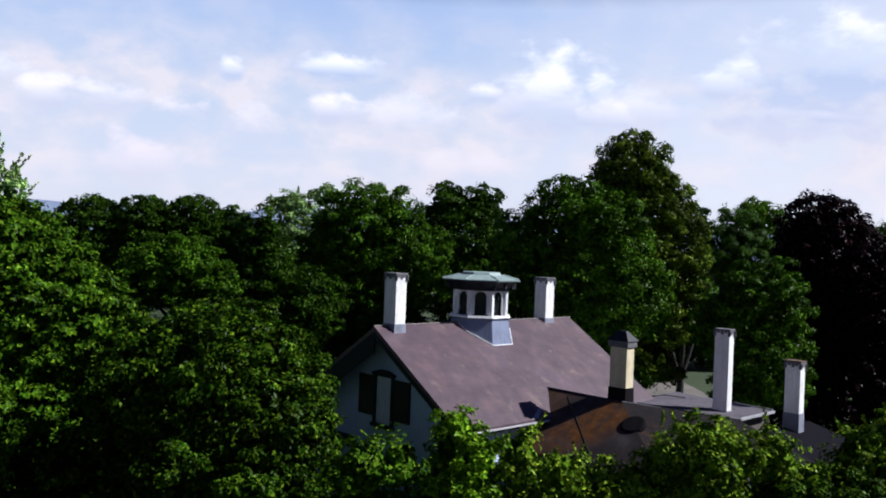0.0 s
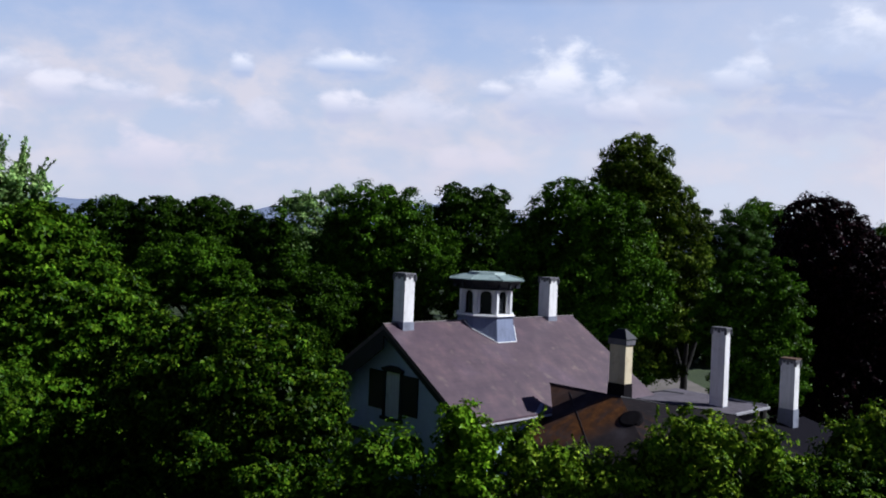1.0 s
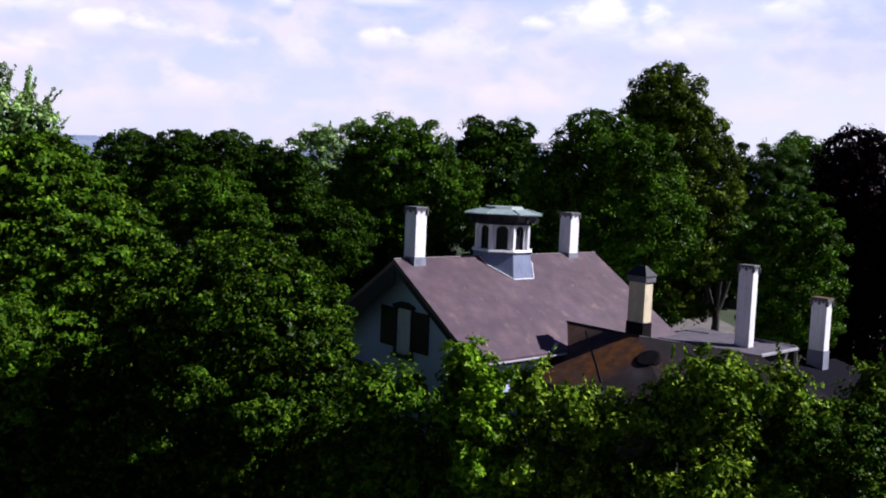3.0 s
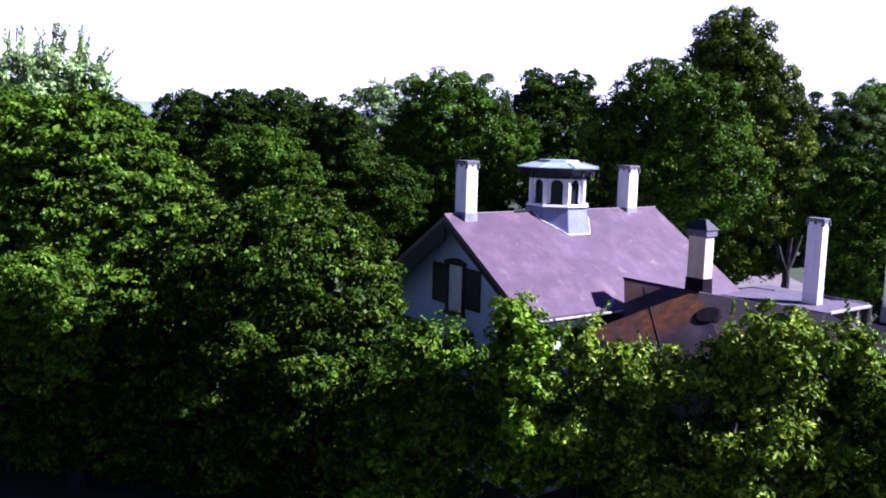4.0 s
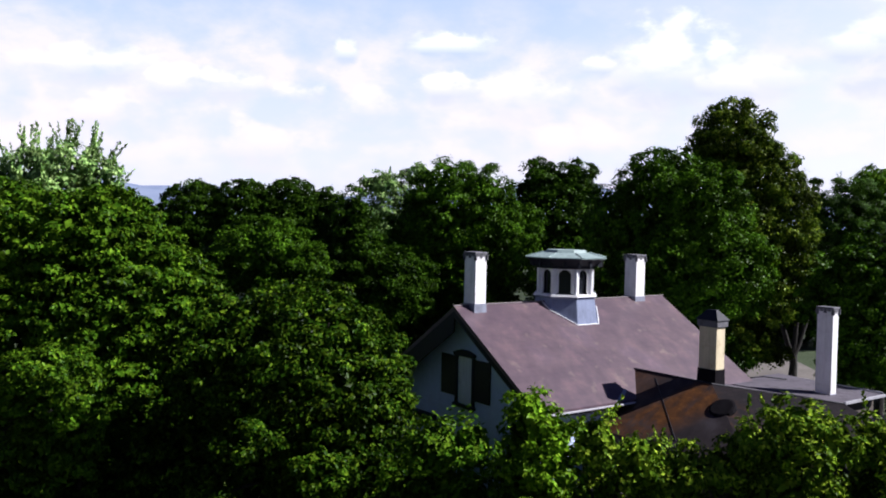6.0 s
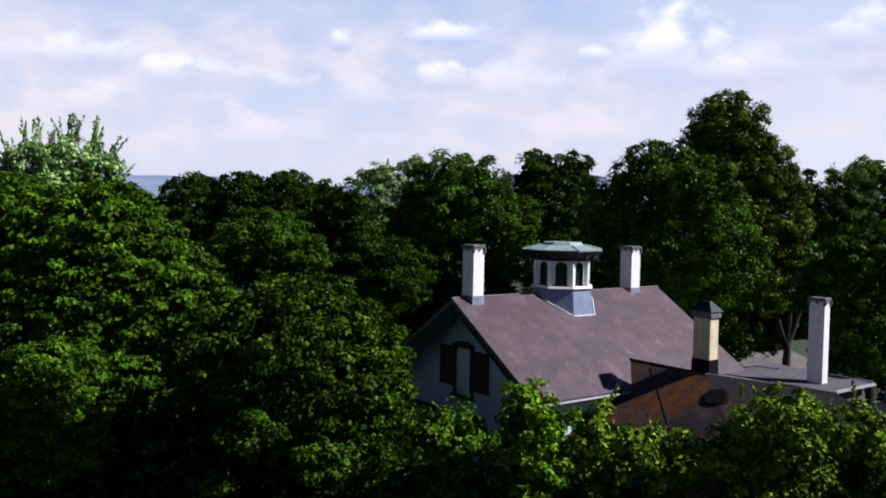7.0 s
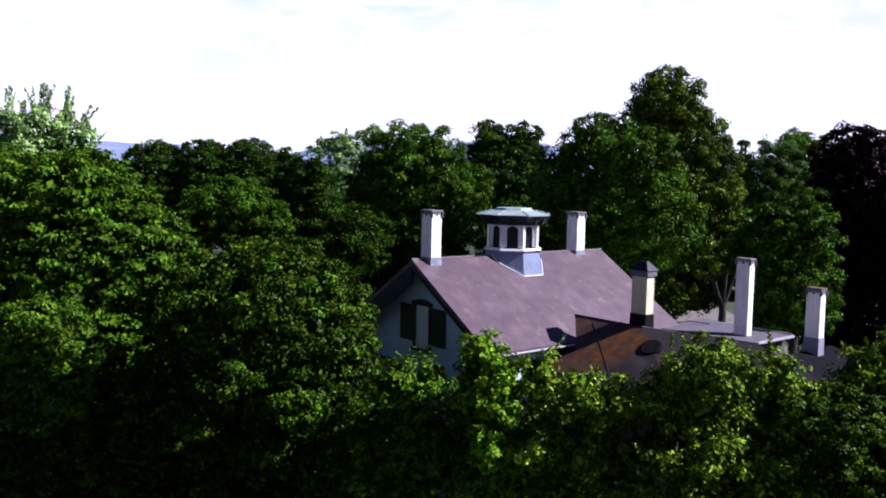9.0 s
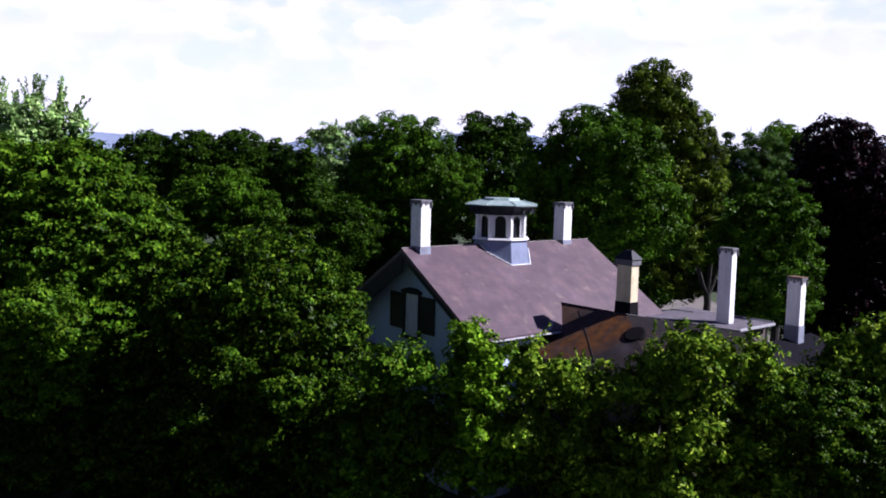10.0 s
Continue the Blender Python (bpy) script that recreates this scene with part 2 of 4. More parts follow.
COPPER = painted("green_copper", (0.26, 0.34, 0.33), (0.17, 0.22, 0.22), 0.5)
GUTTER = painted("gutter_metal", (0.34, 0.34, 0.37), (0.24, 0.23, 0.24), 0.4)
FLAT_ROOF = painted("grey_roll_roofing", (0.115, 0.105, 0.125), (0.062, 0.056, 0.066), 0.85, 1.6, shine=0.12)
FLAT_BLACK = painted("flat_black", (0.012, 0.011, 0.013), (0.008, 0.007, 0.008), 0.95, shine=0.02)
RIDGE_CAP = painted("weathered_ridge_cap", (0.17, 0.145, 0.15), (0.11, 0.09, 0.10), 0.7)
# tree shade over the lean-to is put into this near-black colour
SHADED_ROOF = painted("shade_dark_shingle", (0.0075, 0.007, 0.011), (0.005, 0.005, 0.008), 0.9, 4.0, shine=0.04)

wall = Mat("pale_clapboard", 0.6)
wv = wall.n.new("ShaderNodeTexWave")
wv.wave_type, wv.bands_direction, wv.wave_profile = "BANDS", "Z", "SAW"
wv.inputs["Scale"].default_value = 1.45
wall.l.new(wall.pos, wv.inputs["Vector"])
# the blue of skylit shade is mixed into the pale wall colour
wall.color(wall.ramp(wall.noise(1.6, 6, 0.7), (0.3, (0.46, 0.54, 0.74)), (0.6, (0.55, 0.64, 0.86))))
wall.bump(wv.outputs["Fac"], 0.5, 0.015)
CLAPBOARD = wall.m

DARK_BOARD = painted("dark_board", (0.10, 0.085, 0.075), (0.06, 0.05, 0.045), 0.85)

rust = Mat("rusty_tin_roof", 0.65, spec=0.15)
sheet = rust.ramp(rust.noise(1.4, 6, 0.65), (0.32, (0.019, 0.015, 0.016)), (0.52, (0.033, 0.027, 0.029)), (0.72, (0.056, 0.048, 0.054)))
orange = rust.ramp(rust.noise(3.2, 6, 0.7), (0.30, (0.045, 0.021, 0.010)), (0.55, (0.105, 0.043, 0.013)), (0.75, (0.20, 0.080, 0.020)))
at = rust.n.new("ShaderNodeSeparateXYZ")
rust.l.new(rust.pos, at.inputs[0])


def along(m, value, lo, hi):
    r = m.n.new("ShaderNodeMapRange")
    r.inputs[1].default_value, r.inputs[2].default_value = lo, hi
    m.l.new(value, r.inputs[0])
    return r.outputs[0]


# rust runs down the sheet from the foot of the chimney and in a strip along the valley
slant, side = rust.n.new("ShaderNodeMath"), rust.n.new("ShaderNodeMath")
slant.operation, side.operation = "MULTIPLY", "ADD"
slant.inputs[1].default_value = 0.74
rust.l.new(at.outputs[0], slant.inputs[0])
rust.l.new(slant.outputs[0], side.inputs[0])
rust.l.new(at.outputs[1], side.inputs[1])
band = rust.mix(1.0, along(rust, side.outputs[0], -4.41, -3.46), along(rust, side.outputs[0], -1.91, -2.41), "MULTIPLY")
run = rust.mix(1.0, band, rust.ramp(rust.noise(1.3, 4, 0.6, stretch=(0.6, 1.6, 1)), (0.34, 0.1), (0.52, 1.0)), "MULTIPLY")
strip = rust.mix(1.0, along(rust, at.outputs[1], -4.9, -3.9), 0.45, "MULTIPLY")
rust.color(rust.mix(strip, rust.mix(run, sheet, orange), orange))
rust.bump(rust.noise(20, 4), 0.3, 0.01)
RUST = rust.m

shingle = Mat("weathered_grey_shingle", 0.85, spec=0.06)
sb = shingle.n.new("ShaderNodeTexBrick")
sb.inputs["Scale"].default_value = 1.0
sb.inputs["Brick Width"].default_value, sb.inputs["Row Height"].default_value, sb.inputs["Mortar Size"].default_value = 0.3, 0.14, 0.01
sb.inputs["Color1"].default_value, sb.inputs["Color2"].default_value, sb.inputs["Mortar"].default_value = (0.009, 0.008, 0.009, 1), (0.013, 0.011, 0.012, 1), (0.006, 0.006, 0.007, 1)
shingle.l.new(shingle.pos, sb.inputs["Vector"])
weathered = shingle.mix(1.0, sb.outputs["Color"], shingle.ramp(shingle.noise(1.3, 5), (0.3, (0.75, 0.72, 0.78)), (0.7, (1.2, 1.15, 1.2))), "MULTIPLY")
spot = shingle.n.new("ShaderNodeSeparateXYZ")
shingle.l.new(shingle.pos, spot.inputs[0])
below = shingle.mix(1.0, along(shingle, spot.outputs[0], 5.6, 4.6), shingle.ramp(shingle.noise(1.6, 5, 0.65), (0.42, 0.0), (0.70, 0.45)), "MULTIPLY")
shingle.color(shingle.mix(below, weathered, shingle.ramp(shingle.noise(3.2, 6, 0.7), (0.3, (0.03, 0.015, 0.009)), (0.55, (0.075, 0.032, 0.011)), (0.75, (0.17, 0.07, 0.018)))))
SHINGLE = shingle.m

glass = Mat("dark_window_glass", 0.08)
glass.color((0.012, 0.014, 0.018))
GLASS = glass.m

grass = Mat("grass", 0.9)
grass.color(grass.mix(1.0, grass.ramp(grass.noise(0.12, 6, 0.7), (0.3, (0.014, 0.030, 0.006)), (0.7, (0.034, 0.056, 0.012))), grass.ramp(grass.noise(9, 4), (0.3, 0.7), (0.7, 1.2)), "MULTIPLY"))
grass.bump(grass.noise(14, 4), 0.6, 0.06)
GRASS = grass.m
gravel = Mat("pale_gravel", 0.9)
gravel.color(gravel.mix(1.0, gravel.ramp(gravel.noise(0.4, 5), (0.3, (0.095, 0.085, 0.075)), (0.7, (0.15, 0.136, 0.12))), gravel.ramp(gravel.noise(18, 3), (0.3, 0.8), (0.7, 1.15)), "MULTIPLY"))
GRAVEL = gravel.m
# the haze of distance is painted into the hills' colour as blue
hillm = Mat("haze_blue_woods", 1.0, spec=0.0)
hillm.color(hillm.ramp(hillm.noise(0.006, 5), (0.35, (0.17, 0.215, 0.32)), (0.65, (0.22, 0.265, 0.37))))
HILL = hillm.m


# ---- mesh helpers ----
def box(bm, x0, x1, y0, y1, z0, z1, taper=0.0):
    """A box; taper draws the top in on all sides."""
    vs = [bm.verts.new(p) for p in ((x0, y0, z0), (x1, y0, z0), (x1, y1, z0), (x0, y1, z0))]
    vs += [bm.verts.new(p) for p in ((x0 + taper, y0 + taper, z1), (x1 - taper, y0 + taper, z1), (x1 - taper, y1 - taper, z1), (x0 + taper, y1 - taper, z1))]
    for f in ((3, 2, 1, 0), (4, 5, 6, 7), (0, 1, 5, 4), (1, 2, 6, 5), (2, 3, 7, 6), (3, 0, 4, 7)):
        bm.faces.new([vs[i] for i in f])
    return bm


def slab(bm, corners, thick):
    """A sheet through the corners (counter-clockwise from above) with a thickness downwards."""
    top = [bm.verts.new(p) for p in corners]
    low = [bm.verts.new((p[0], p[1], p[2] - thick)) for p in corners]
    bm.faces.new(top)
    bm.faces.new(low[::-1])
    for i in range(len(top)):
        j = (i + 1) % len(top)
        bm.faces.new((top[i], low[i], low[j], top[j]))
    return bm


def prism(bm, ring, z0, z1, scale=1.0):
    """An upright prism over a ring of (x, y)."""
    cx, cy = sum(p[0] for p in ring) / len(ring), sum(p[1] for p in ring) / len(ring)
    a = [bm.verts.new((x, y, z0)) for x, y in ring]
    b = [bm.verts.new((cx + (x - cx) * scale, cy + (y - cy) * scale, z1)) for x, y in ring]
    bm.faces.new(a[::-1])
    bm.faces.new(b)
    for i in range(len(ring)):
        j = (i + 1) % len(ring)
        bm.faces.new((a[i], a[j], b[j], b[i]))
    return bm


def tube(bm, pts, radii, sides=8):
    """A tapered tube along points."""
    rings = []
    for i, p in enumerate(pts):
        d = (Vector(pts[min(i + 1, len(pts) - 1)]) - Vector(pts[max(i - 1, 0)])).normalized()
        u = d.orthogonal().normalized()
        v = d.cross(u)
        rings.append([bm.verts.new(Vector(p) + radii[i] * (math.cos(a) * u + math.sin(a) * v)) for a in (2 * math.pi * k / sides for k in range(sides))])
    for a, b in zip(rings, rings[1:]):
        for k in range(sides):
            bm.faces.new((a[k], a[(k + 1) % sides], b[(k + 1) % sides], b[k]))
    bm.faces.new(rings[0][::-1])
    bm.faces.new(rings[-1])
    return bm


def part(name, bm, material, parent, label="", bevel=0.0):
    """Links a bmesh as one mesh object under a thing or a part."""
    if bevel:
        bmesh.ops.bevel(bm, geom=bm.edges[:], offset=bevel, segments=1, affect="EDGES")
    me = bpy.data.meshes.new(name)
    bm.to_mesh(me)
    bm.free()
    me.materials.append(material)
    ob = new(name, me)
    if parent:
        ob.parent = parent
    return tagged(ob, label)


def B():
    return bmesh.new()


# ---- ground and distance ----
def rise(x, y):
    """Height of the ground: level by the house, a little higher behind it."""
    k = min(max((y - 42) / 22, 0), 1)
    return 1.4 * k * k * (3 - 2 * k) + 0.0


bm = B()
xs = [-4200, -1500, -500, -150, -80] + [-60 + 6 * i for i in range(21)] + [80, 150, 500, 1500, 4200]
ys = [-1500, -300, -80, -30] + [-18 + 6 * i for i in range(24)] + [180, 400, 1000, 2200, 4300]
grid = [[bm.verts.new((x, y, rise(x, y))) for x in xs] for y in ys]
for a, b in zip(grid, grid[1:]):
    for i in range(len(xs) - 1):
        bm.faces.new((a[i], a[i + 1], b[i + 1], b[i]))
tagged(part("ground", bm, GRASS, None), "dark green lawn under and between the trees", "ground", kind="structure")

bm = B()
ring, far = [], []
for i in range(14):
    x = 8 + i * 1.15
    ring.append((x, 49.5 + 0.6 * math.sin(i * 0.9)))
    far.append((x, 84 + 0.8 * math.sin(i * 1.3)))
lo = [bm.verts.new((x, y, rise(x, y) + 0.04)) for x, y in ring]
hi = [bm.verts.new((x, y, rise(x, y) + 0.04)) for x, y in far]
mid = [[bm.verts.new((x, y + (y2 - y) * k / 6, rise(x, y + (y2 - y) * k / 6) + 0.04)) for (x, y), (_, y2) in zip(ring, far)] for k in range(1, 6)]
lines = [lo, *mid, hi]
for p, q in zip(lines, lines[1:]):
    for i in range(13):
        bm.faces.new((p[i], p[i + 1], q[i + 1], q[i]))
tagged(part("road", bm, GRAVEL, None), "pale gravel drive in the sun behind the house", "road", kind="structure")


def hill(name, x0, x1, y, height, seed, label):
    """A long far ridge with a soft uneven crest."""
    b = B()
    r = random.Random(seed)
    ph = [r.uniform(0, 6) for _ in range(4)]
    rows = []
    n = 60
    for j, (k, dy) in enumerate(((0.0, -260), (0.55, -130), (1.0, 0), (0.5, 200), (0.0, 420))):
        line = []
        for i in range(n + 1):
            x = x0 + (x1 - x0) * i / n
            h = height * (0.74 + 0.16 * math.sin(x / 260 + ph[0]) + 0.08 * math.sin(x / 97 + ph[1]) + 0.03 * math.sin(x / 41 + ph[2]))
            end = min(1.0, 6 * i / n, 6 * (n - i) / n)
            line.append(b.verts.new((x, y + dy, h * k * end * (2 - end))))
        rows.append(line)
    for a, c_ in zip(rows, rows[1:]):
        for i in range(n):
            b.faces.new((a[i], a[i + 1], c_[i + 1], c_[i]))
    for f in b.faces:
        f.smooth = True
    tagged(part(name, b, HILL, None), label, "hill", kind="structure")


hill("backdrop_hill", -1900, -640, 2400, 142, 3, "wooded hill in the far distance, tinted blue for haze")
hill("backdrop_ridge", -2600, 3200, 3000, 158, 8, "low ridge along the horizon, tinted blue for haze")


# ---- the house ----
HOUSE_AT, HOUSE_TURN = (-0.83, 30.96), 40.2
house = new("house")
house.matrix_world = pose(HOUSE_AT[0], HOUSE_AT[1], 0, 0, 0, HOUSE_TURN)
tagged(house, "white clapboard farmhouse with a purple-grey slate roof and a cupola", "house")
RIDGE, EAVE, SPAN, LONG0, LONG1 = 8.80, 6.0, 4.36, -0.25, 10.35
SLOPE = (RIDGE - EAVE) / SPAN

# Across the ridge y runs away from the camera, so the near slope has y below 0.
bm = B()
slab(bm, [(LONG0, -SPAN, EAVE), (LONG1, -SPAN, EAVE), (LONG1, 0, RIDGE), (LONG0, 0, RIDGE)], 0.16)
roof = part("roof", bm, SLATE, house, "purple-grey slate roof with paler mottling")
bm = B()
slab(bm, [(LONG0, 0, RIDGE - 0.004), (LONG1, 0, RIDGE - 0.004), (LONG1, SPAN, EAVE), (LONG0, SPAN, EAVE)], 0.16)
part("roof", bm, SLATE, house, "purple-grey slate roof with paler mottling")
bm = B()
tube(bm, [(LONG0 - 0.02, 0, RIDGE + 0.015), (5, 0, RIDGE + 0.02), (LONG1 + 0.02, 0, RIDGE + 0.015)], [0.03] * 3, 8)
part("ridge_cap", bm, RIDGE_CAP, house, "weathered grey ridge cap")

WALL0, WALL1, WALLY = 0.30, 9.9, 3.85
bm = B()
# the wall body: a pentagon in section, carried along the ridge
sec = [(-WALLY, 0.0), (WALLY, 0.0), (WALLY, RIDGE - 0.18 - SLOPE * WALLY), (0, RIDGE - 0.18), (-WALLY, RIDGE - 0.18 - SLOPE * WALLY)]
a = [bm.verts.new((WALL0, y, z)) for y, z in sec]
b = [bm.verts.new((WALL1, y, z)) for y, z in sec]
bm.faces.new(a[::-1])
bm.faces.new(b)
for i in range(5):
    j = (i + 1) % 5
    bm.faces.new((a[i], a[j], b[j], b[i]))
part("wall", bm, CLAPBOARD, house, "pale clapboard walls tinted blue for their skylit shade")


def rake_board(x, side):
    b = B()
    y1 = side * SPAN
    # the far board is deepened to paint the shaded soffit's dark band
    deep = 0.24 if side < 0 else 0.72
    q = [(x, 0, RIDGE - 0.165), (x, y1, EAVE - 0.165), (x, y1, EAVE - 0.13 - deep), (x, 0, RIDGE - 0.15 - deep)]
    f = [b.verts.new(p) for p in q]
    g = [b.verts.new((p[0] + 0.05, p[1], p[2])) for p in q]
    b.faces.new(f)
    b.faces.new(g[::-1])
    for i in range(4):
        j = (i + 1) % 4
        b.faces.new((f[i], g[i], g[j], f[j]))
    bmesh.ops.recalc_face_normals(b, faces=b.faces[:])
    part("rake_board", b, DARK_TRIM, house, "dark rake board, deeper on the far slope for soffit shade")


for x in (LONG0 + 0.01, LONG1 - 0.06):
    for side in (-1, 1):
        rake_board(x, side)
for side in (-1, 1):
    bm = B()
    y = side * (SPAN + 0.05)
    box(bm, LONG0, LONG1, y - 0.05, y + 0.05, EAVE - 0.13, EAVE - 0.07)
    part("gutter", bm, GUTTER, house, "pale metal gutter along the eave", 0.015)
    bm = B()
    y = side * (WALLY + 0.10)
    box(bm, WALL0, WALL1, y - 0.09, y + 0.09, EAVE - 0.30, EAVE - 0.02)
    part("fascia", bm, DARK_TRIM, house, "dark fascia in the shade of the eave")
# boarded soffits under the rake overhangs, coloured near-black for the shade there
for side in (-1, 1):
    for x0, x1 in ((LONG0 + 0.06, WALL0 - 0.004), (WALL1 + 0.004, LONG1 - 0.06)):
        bm = B()
        lift = lambda y: RIDGE - SLOPE * abs(y) - 0.165
        ys_ = (0.0, side * (SPAN - 0.02))
        ring = [(x0, ys_[0], lift(ys_[0])), (x1, ys_[0], lift(ys_[0])), (x1, ys_[1], lift(ys_[1])), (x0, ys_[1], lift(ys_[1]))]
        slab(bm, ring if side < 0 else ring[::-1], 0.03)
        bmesh.ops.recalc_face_normals(bm, faces=bm.faces[:])
        part("soffit", bm, DARK_TRIM, house, "boarded soffit coloured near-black for its shade")
# brackets under the rake overhang
for k, y in enumerate((-3.3, -2.0, 2.0, 2.25, 3.3)):
    bm = B()
    z = RIDGE - abs(y) * SLOPE - 0.15
    box(bm, WALL0 - 0.26, WALL0 - 0.003, y - 0.05, y + 0.05, z - 0.34, z - 0.12)
    part("bracket", bm, DARK_TRIM, house, "dark wooden eave bracket", 0.012)


def arch_ring(cy, half, z0, zs, n=10):
    """Outline of a round-headed opening, up from the sill."""
    pts = [(cy - half, z0), (cy + half, z0)]
    for i in range(n + 1):
        a_ = math.pi * i / n
        pts.append((cy + half * math.cos(a_), zs + half * 0.55 * math.sin(a_)))
    return pts


def plate_x(bm, ring, x0, x1):
    """A plate in a wall that faces along x."""
    a_ = [bm.verts.new((x0, y, z)) for y, z in ring]
    b_ = [bm.verts.new((x1, y, z)) for y, z in ring]
    bm.faces.new(a_)
    bm.faces.new(b_[::-1])
    for i in range(len(ring)):
        j = (i + 1) % len(ring)
        bm.faces.new((a_[i], b_[i], b_[j], a_[j]))
    bmesh.ops.recalc_face_normals(bm, faces=bm.faces[:])
    return bm


def gable_window(cy, z0, zs, half):
    win = part("window", plate_x(B(), arch_ring(cy, half, z0, zs), WALL0 - 0.03, WALL0 + 0.05), WHITE_WOOD, house, "blank round-headed window with a pale closed blind")
    for side in (-1, 1):
        b = B()
        y = cy + side * (half + 0.07)
        box(b, WALL0 - 0.08, WALL0 - 0.002, y - 0.07, y + 0.07, z0 - 0.05, zs + 0.12)
        part("window_frame", b, DARK_TRIM, win, "dark window frame", 0.01)
        b = B()
        y = cy + side * (half + 0.56)
        box(b, WALL0 - 0.06, WALL0 - 0.003, y - 0.42, y + 0.42, zs - 1.30, zs + 0.10)
        part("shutter", b, SHUTTER, win, "near-black louvred shutter", 0.01)
    b = B()
    box(b, WALL0 - 0.14, WALL0 - 0.002, cy - half - 0.2, cy + half + 0.2, z0 - 0.16, z0 - 0.04)
    part("window_sill", b, DARK_TRIM, win, "dark sill", 0.01)
    b = plate_x(B(), [(cy - half - 0.14, zs + 0.14), (cy + half + 0.14, zs + 0.14), (cy + half + 0.20, zs + 0.24), (cy + half * 0.5, zs + 0.36), (cy - half * 0.5, zs + 0.36), (cy - half - 0.20, zs + 0.24)], WALL0 - 0.14, WALL0 - 0.004)
    part("hood", b, DARK_TRIM, win, "dark moulded window hood")


gable_window(-0.03, 5.45, 6.92, 0.40)
bm = B()
box(bm, WALL0 - 0.30, WALL0 - 0.002, 1.6, 3.5, 4.50, 4.72)
part("ledge", bm, DARK_TRIM, house, "dark hood over a lower window", 0.02)


def chimney(cx, cy, w, d, z0, z1, material, label, base=0.55, hooded=False, cap=CAP_STONE, rim=None):
    """w along the ridge, d across it."""
    x0, x1, y0, y1 = cx - w / 2, cx + w / 2, cy - d / 2, cy + d / 2
    top = z1 - (0.42 if hooded else 0.07)
    body = part("chimney", box(B(), x0, x1, y0, y1, z0 - 0.6, top), material, house, label, 0.012)
    part("flashing", box(B(), x0 - 0.035, x1 + 0.035, y0 - 0.035, y1 + 0.035, z0 - 0.55, z0 + base, 0.02), FLAT_BLACK if hooded else LEAD, body, "near-black foot" if hooded else "grey lead flashing round the foot")
    if hooded:
        part("corbel", box(B(), x0 - 0.06, x1 + 0.06, y0 - 0.06, y1 + 0.06, top - 0.12, top + 0.10), cap, body, "dark corbelled top", 0.015)
        part("hood", box(B(), x0 - 0.10, x1 + 0.10, y0 - 0.10, y1 + 0.10, top + 0.10, z1, 0.27), DARK_TRIM, body, "dark pyramid hood")
        return
    part("cap", box(B(), x0 - 0.03, x1 + 0.03, y0 - 0.03, y1 + 0.03, top, z1), cap, body, "sooty stone cap", 0.012)
    if rim:
        part("rim", box(B(), x0 - 0.045, x1 + 0.045, y0 - 0.045, y1 + 0.045, z1 + 0.002, z1 + 0.05), rim, body, "rusty metal rim", 0.01)
    # a row of corbels below the cap, longer at the corners
    for i in range(5):
        f = i / 4
        drop = 0.20 if i in (0, 4) else (0.08 if i % 2 else 0.14)
        for y in (y0, y1):
            x = x0 + f * w
            part("corbel", box(B(), x - w * 0.1, x + w * 0.1, y - 0.015, y + 0.015, top - drop, top - 0.003), cap, body)
        for x in (x0, x1):
            y = y0 + f * d
            part("corbel", box(B(), x - 0.015, x + 0.015, y - d * 0.1, y + d * 0.1, top - drop, top - 0.003), cap, body)


chimney(0.62, -0.02, 0.48, 0.62, 8.62, 10.64, WHITE_BRICK, "white painted brick chimney on the ridge", 0.26)
chimney(8.75, 0.08, 0.52, 0.60, 8.62, 10.50, WHITE_BRICK, "white painted brick chimney on the ridge", 0.22)
chimney(5.62, -6.02, 0.44, 0.66, 6.75, 9.02, CREAM_BRICK, "cream painted brick chimney with a dark hood", 0.38, True)
chimney(10.90, -6.85, 0.36, 0.58, 5.95, 8.97, WHITE_BRICK, "tall slim white painted brick chimney", 0.0)
chimney(14.10, -8.12, 0.42, 0.60, 5.05, 7.70, WHITE_BRICK, "white painted brick chimney with a lead foot", 0.68, rim=RUSTY_CAP)


# ---- cupola ----
def octagon(cx, cy, r, turn=22.5):
    return [(cx + r * math.cos(radians(turn + 45 * i)), cy + r * math.sin(radians(turn + 45 * i))) for i in range(8)]


CX, CY = 4.93, 0.05
cupola = part("cupola", prism(B(), octagon(CX, CY, 1.44), 7.4, 8.92, 0.81), GREY_TRIM, house, "octagonal white and blue-grey wooden cupola", 0.015)
flash = []
for i in range(4, 9):
    a = radians(22.5 + 45 * (i % 8))
    q = abs(math.sin(a))
    r = 1.19 / (1 - 0.116 * q) if i < 8 else 1.16
    flash.append((CX + (r + 0.03) * math.cos(a), CY - (r + 0.03) * q * (1 if i < 8 else 0.02)))
flash = [(CX - 1.20, CY - 0.02)] + flash[:4] + [(CX + 1.20, CY - 0.02)]
b = B()
for p, q in zip(flash, flash[1:]):
    tube(b, [(p[0], p[1], RIDGE + SLOPE * p[1] + 0.02), (q[0], q[1], RIDGE + SLOPE * q[1] + 0.02)], [0.022, 0.022], 6)
part("foot_flashing", b, WHITE_WOOD, cupola, "pale flashing where the cupola meets the slates")
part("plinth", prism(B(), octagon(CX, CY, 1.17), 8.92, 9.02, 1.05), GREY_TRIM, cupola)
part("sill_band", prism(B(), octagon(CX, CY, 1.25), 9.02, 9.09, 0.97), WHITE_WOOD, cupola)
part("lantern", prism(B(), octagon(CX, CY, 0.88), 9.09, 10.12), GLASS, cupola, "dark window glass of the lantern")
R8 = 1.02
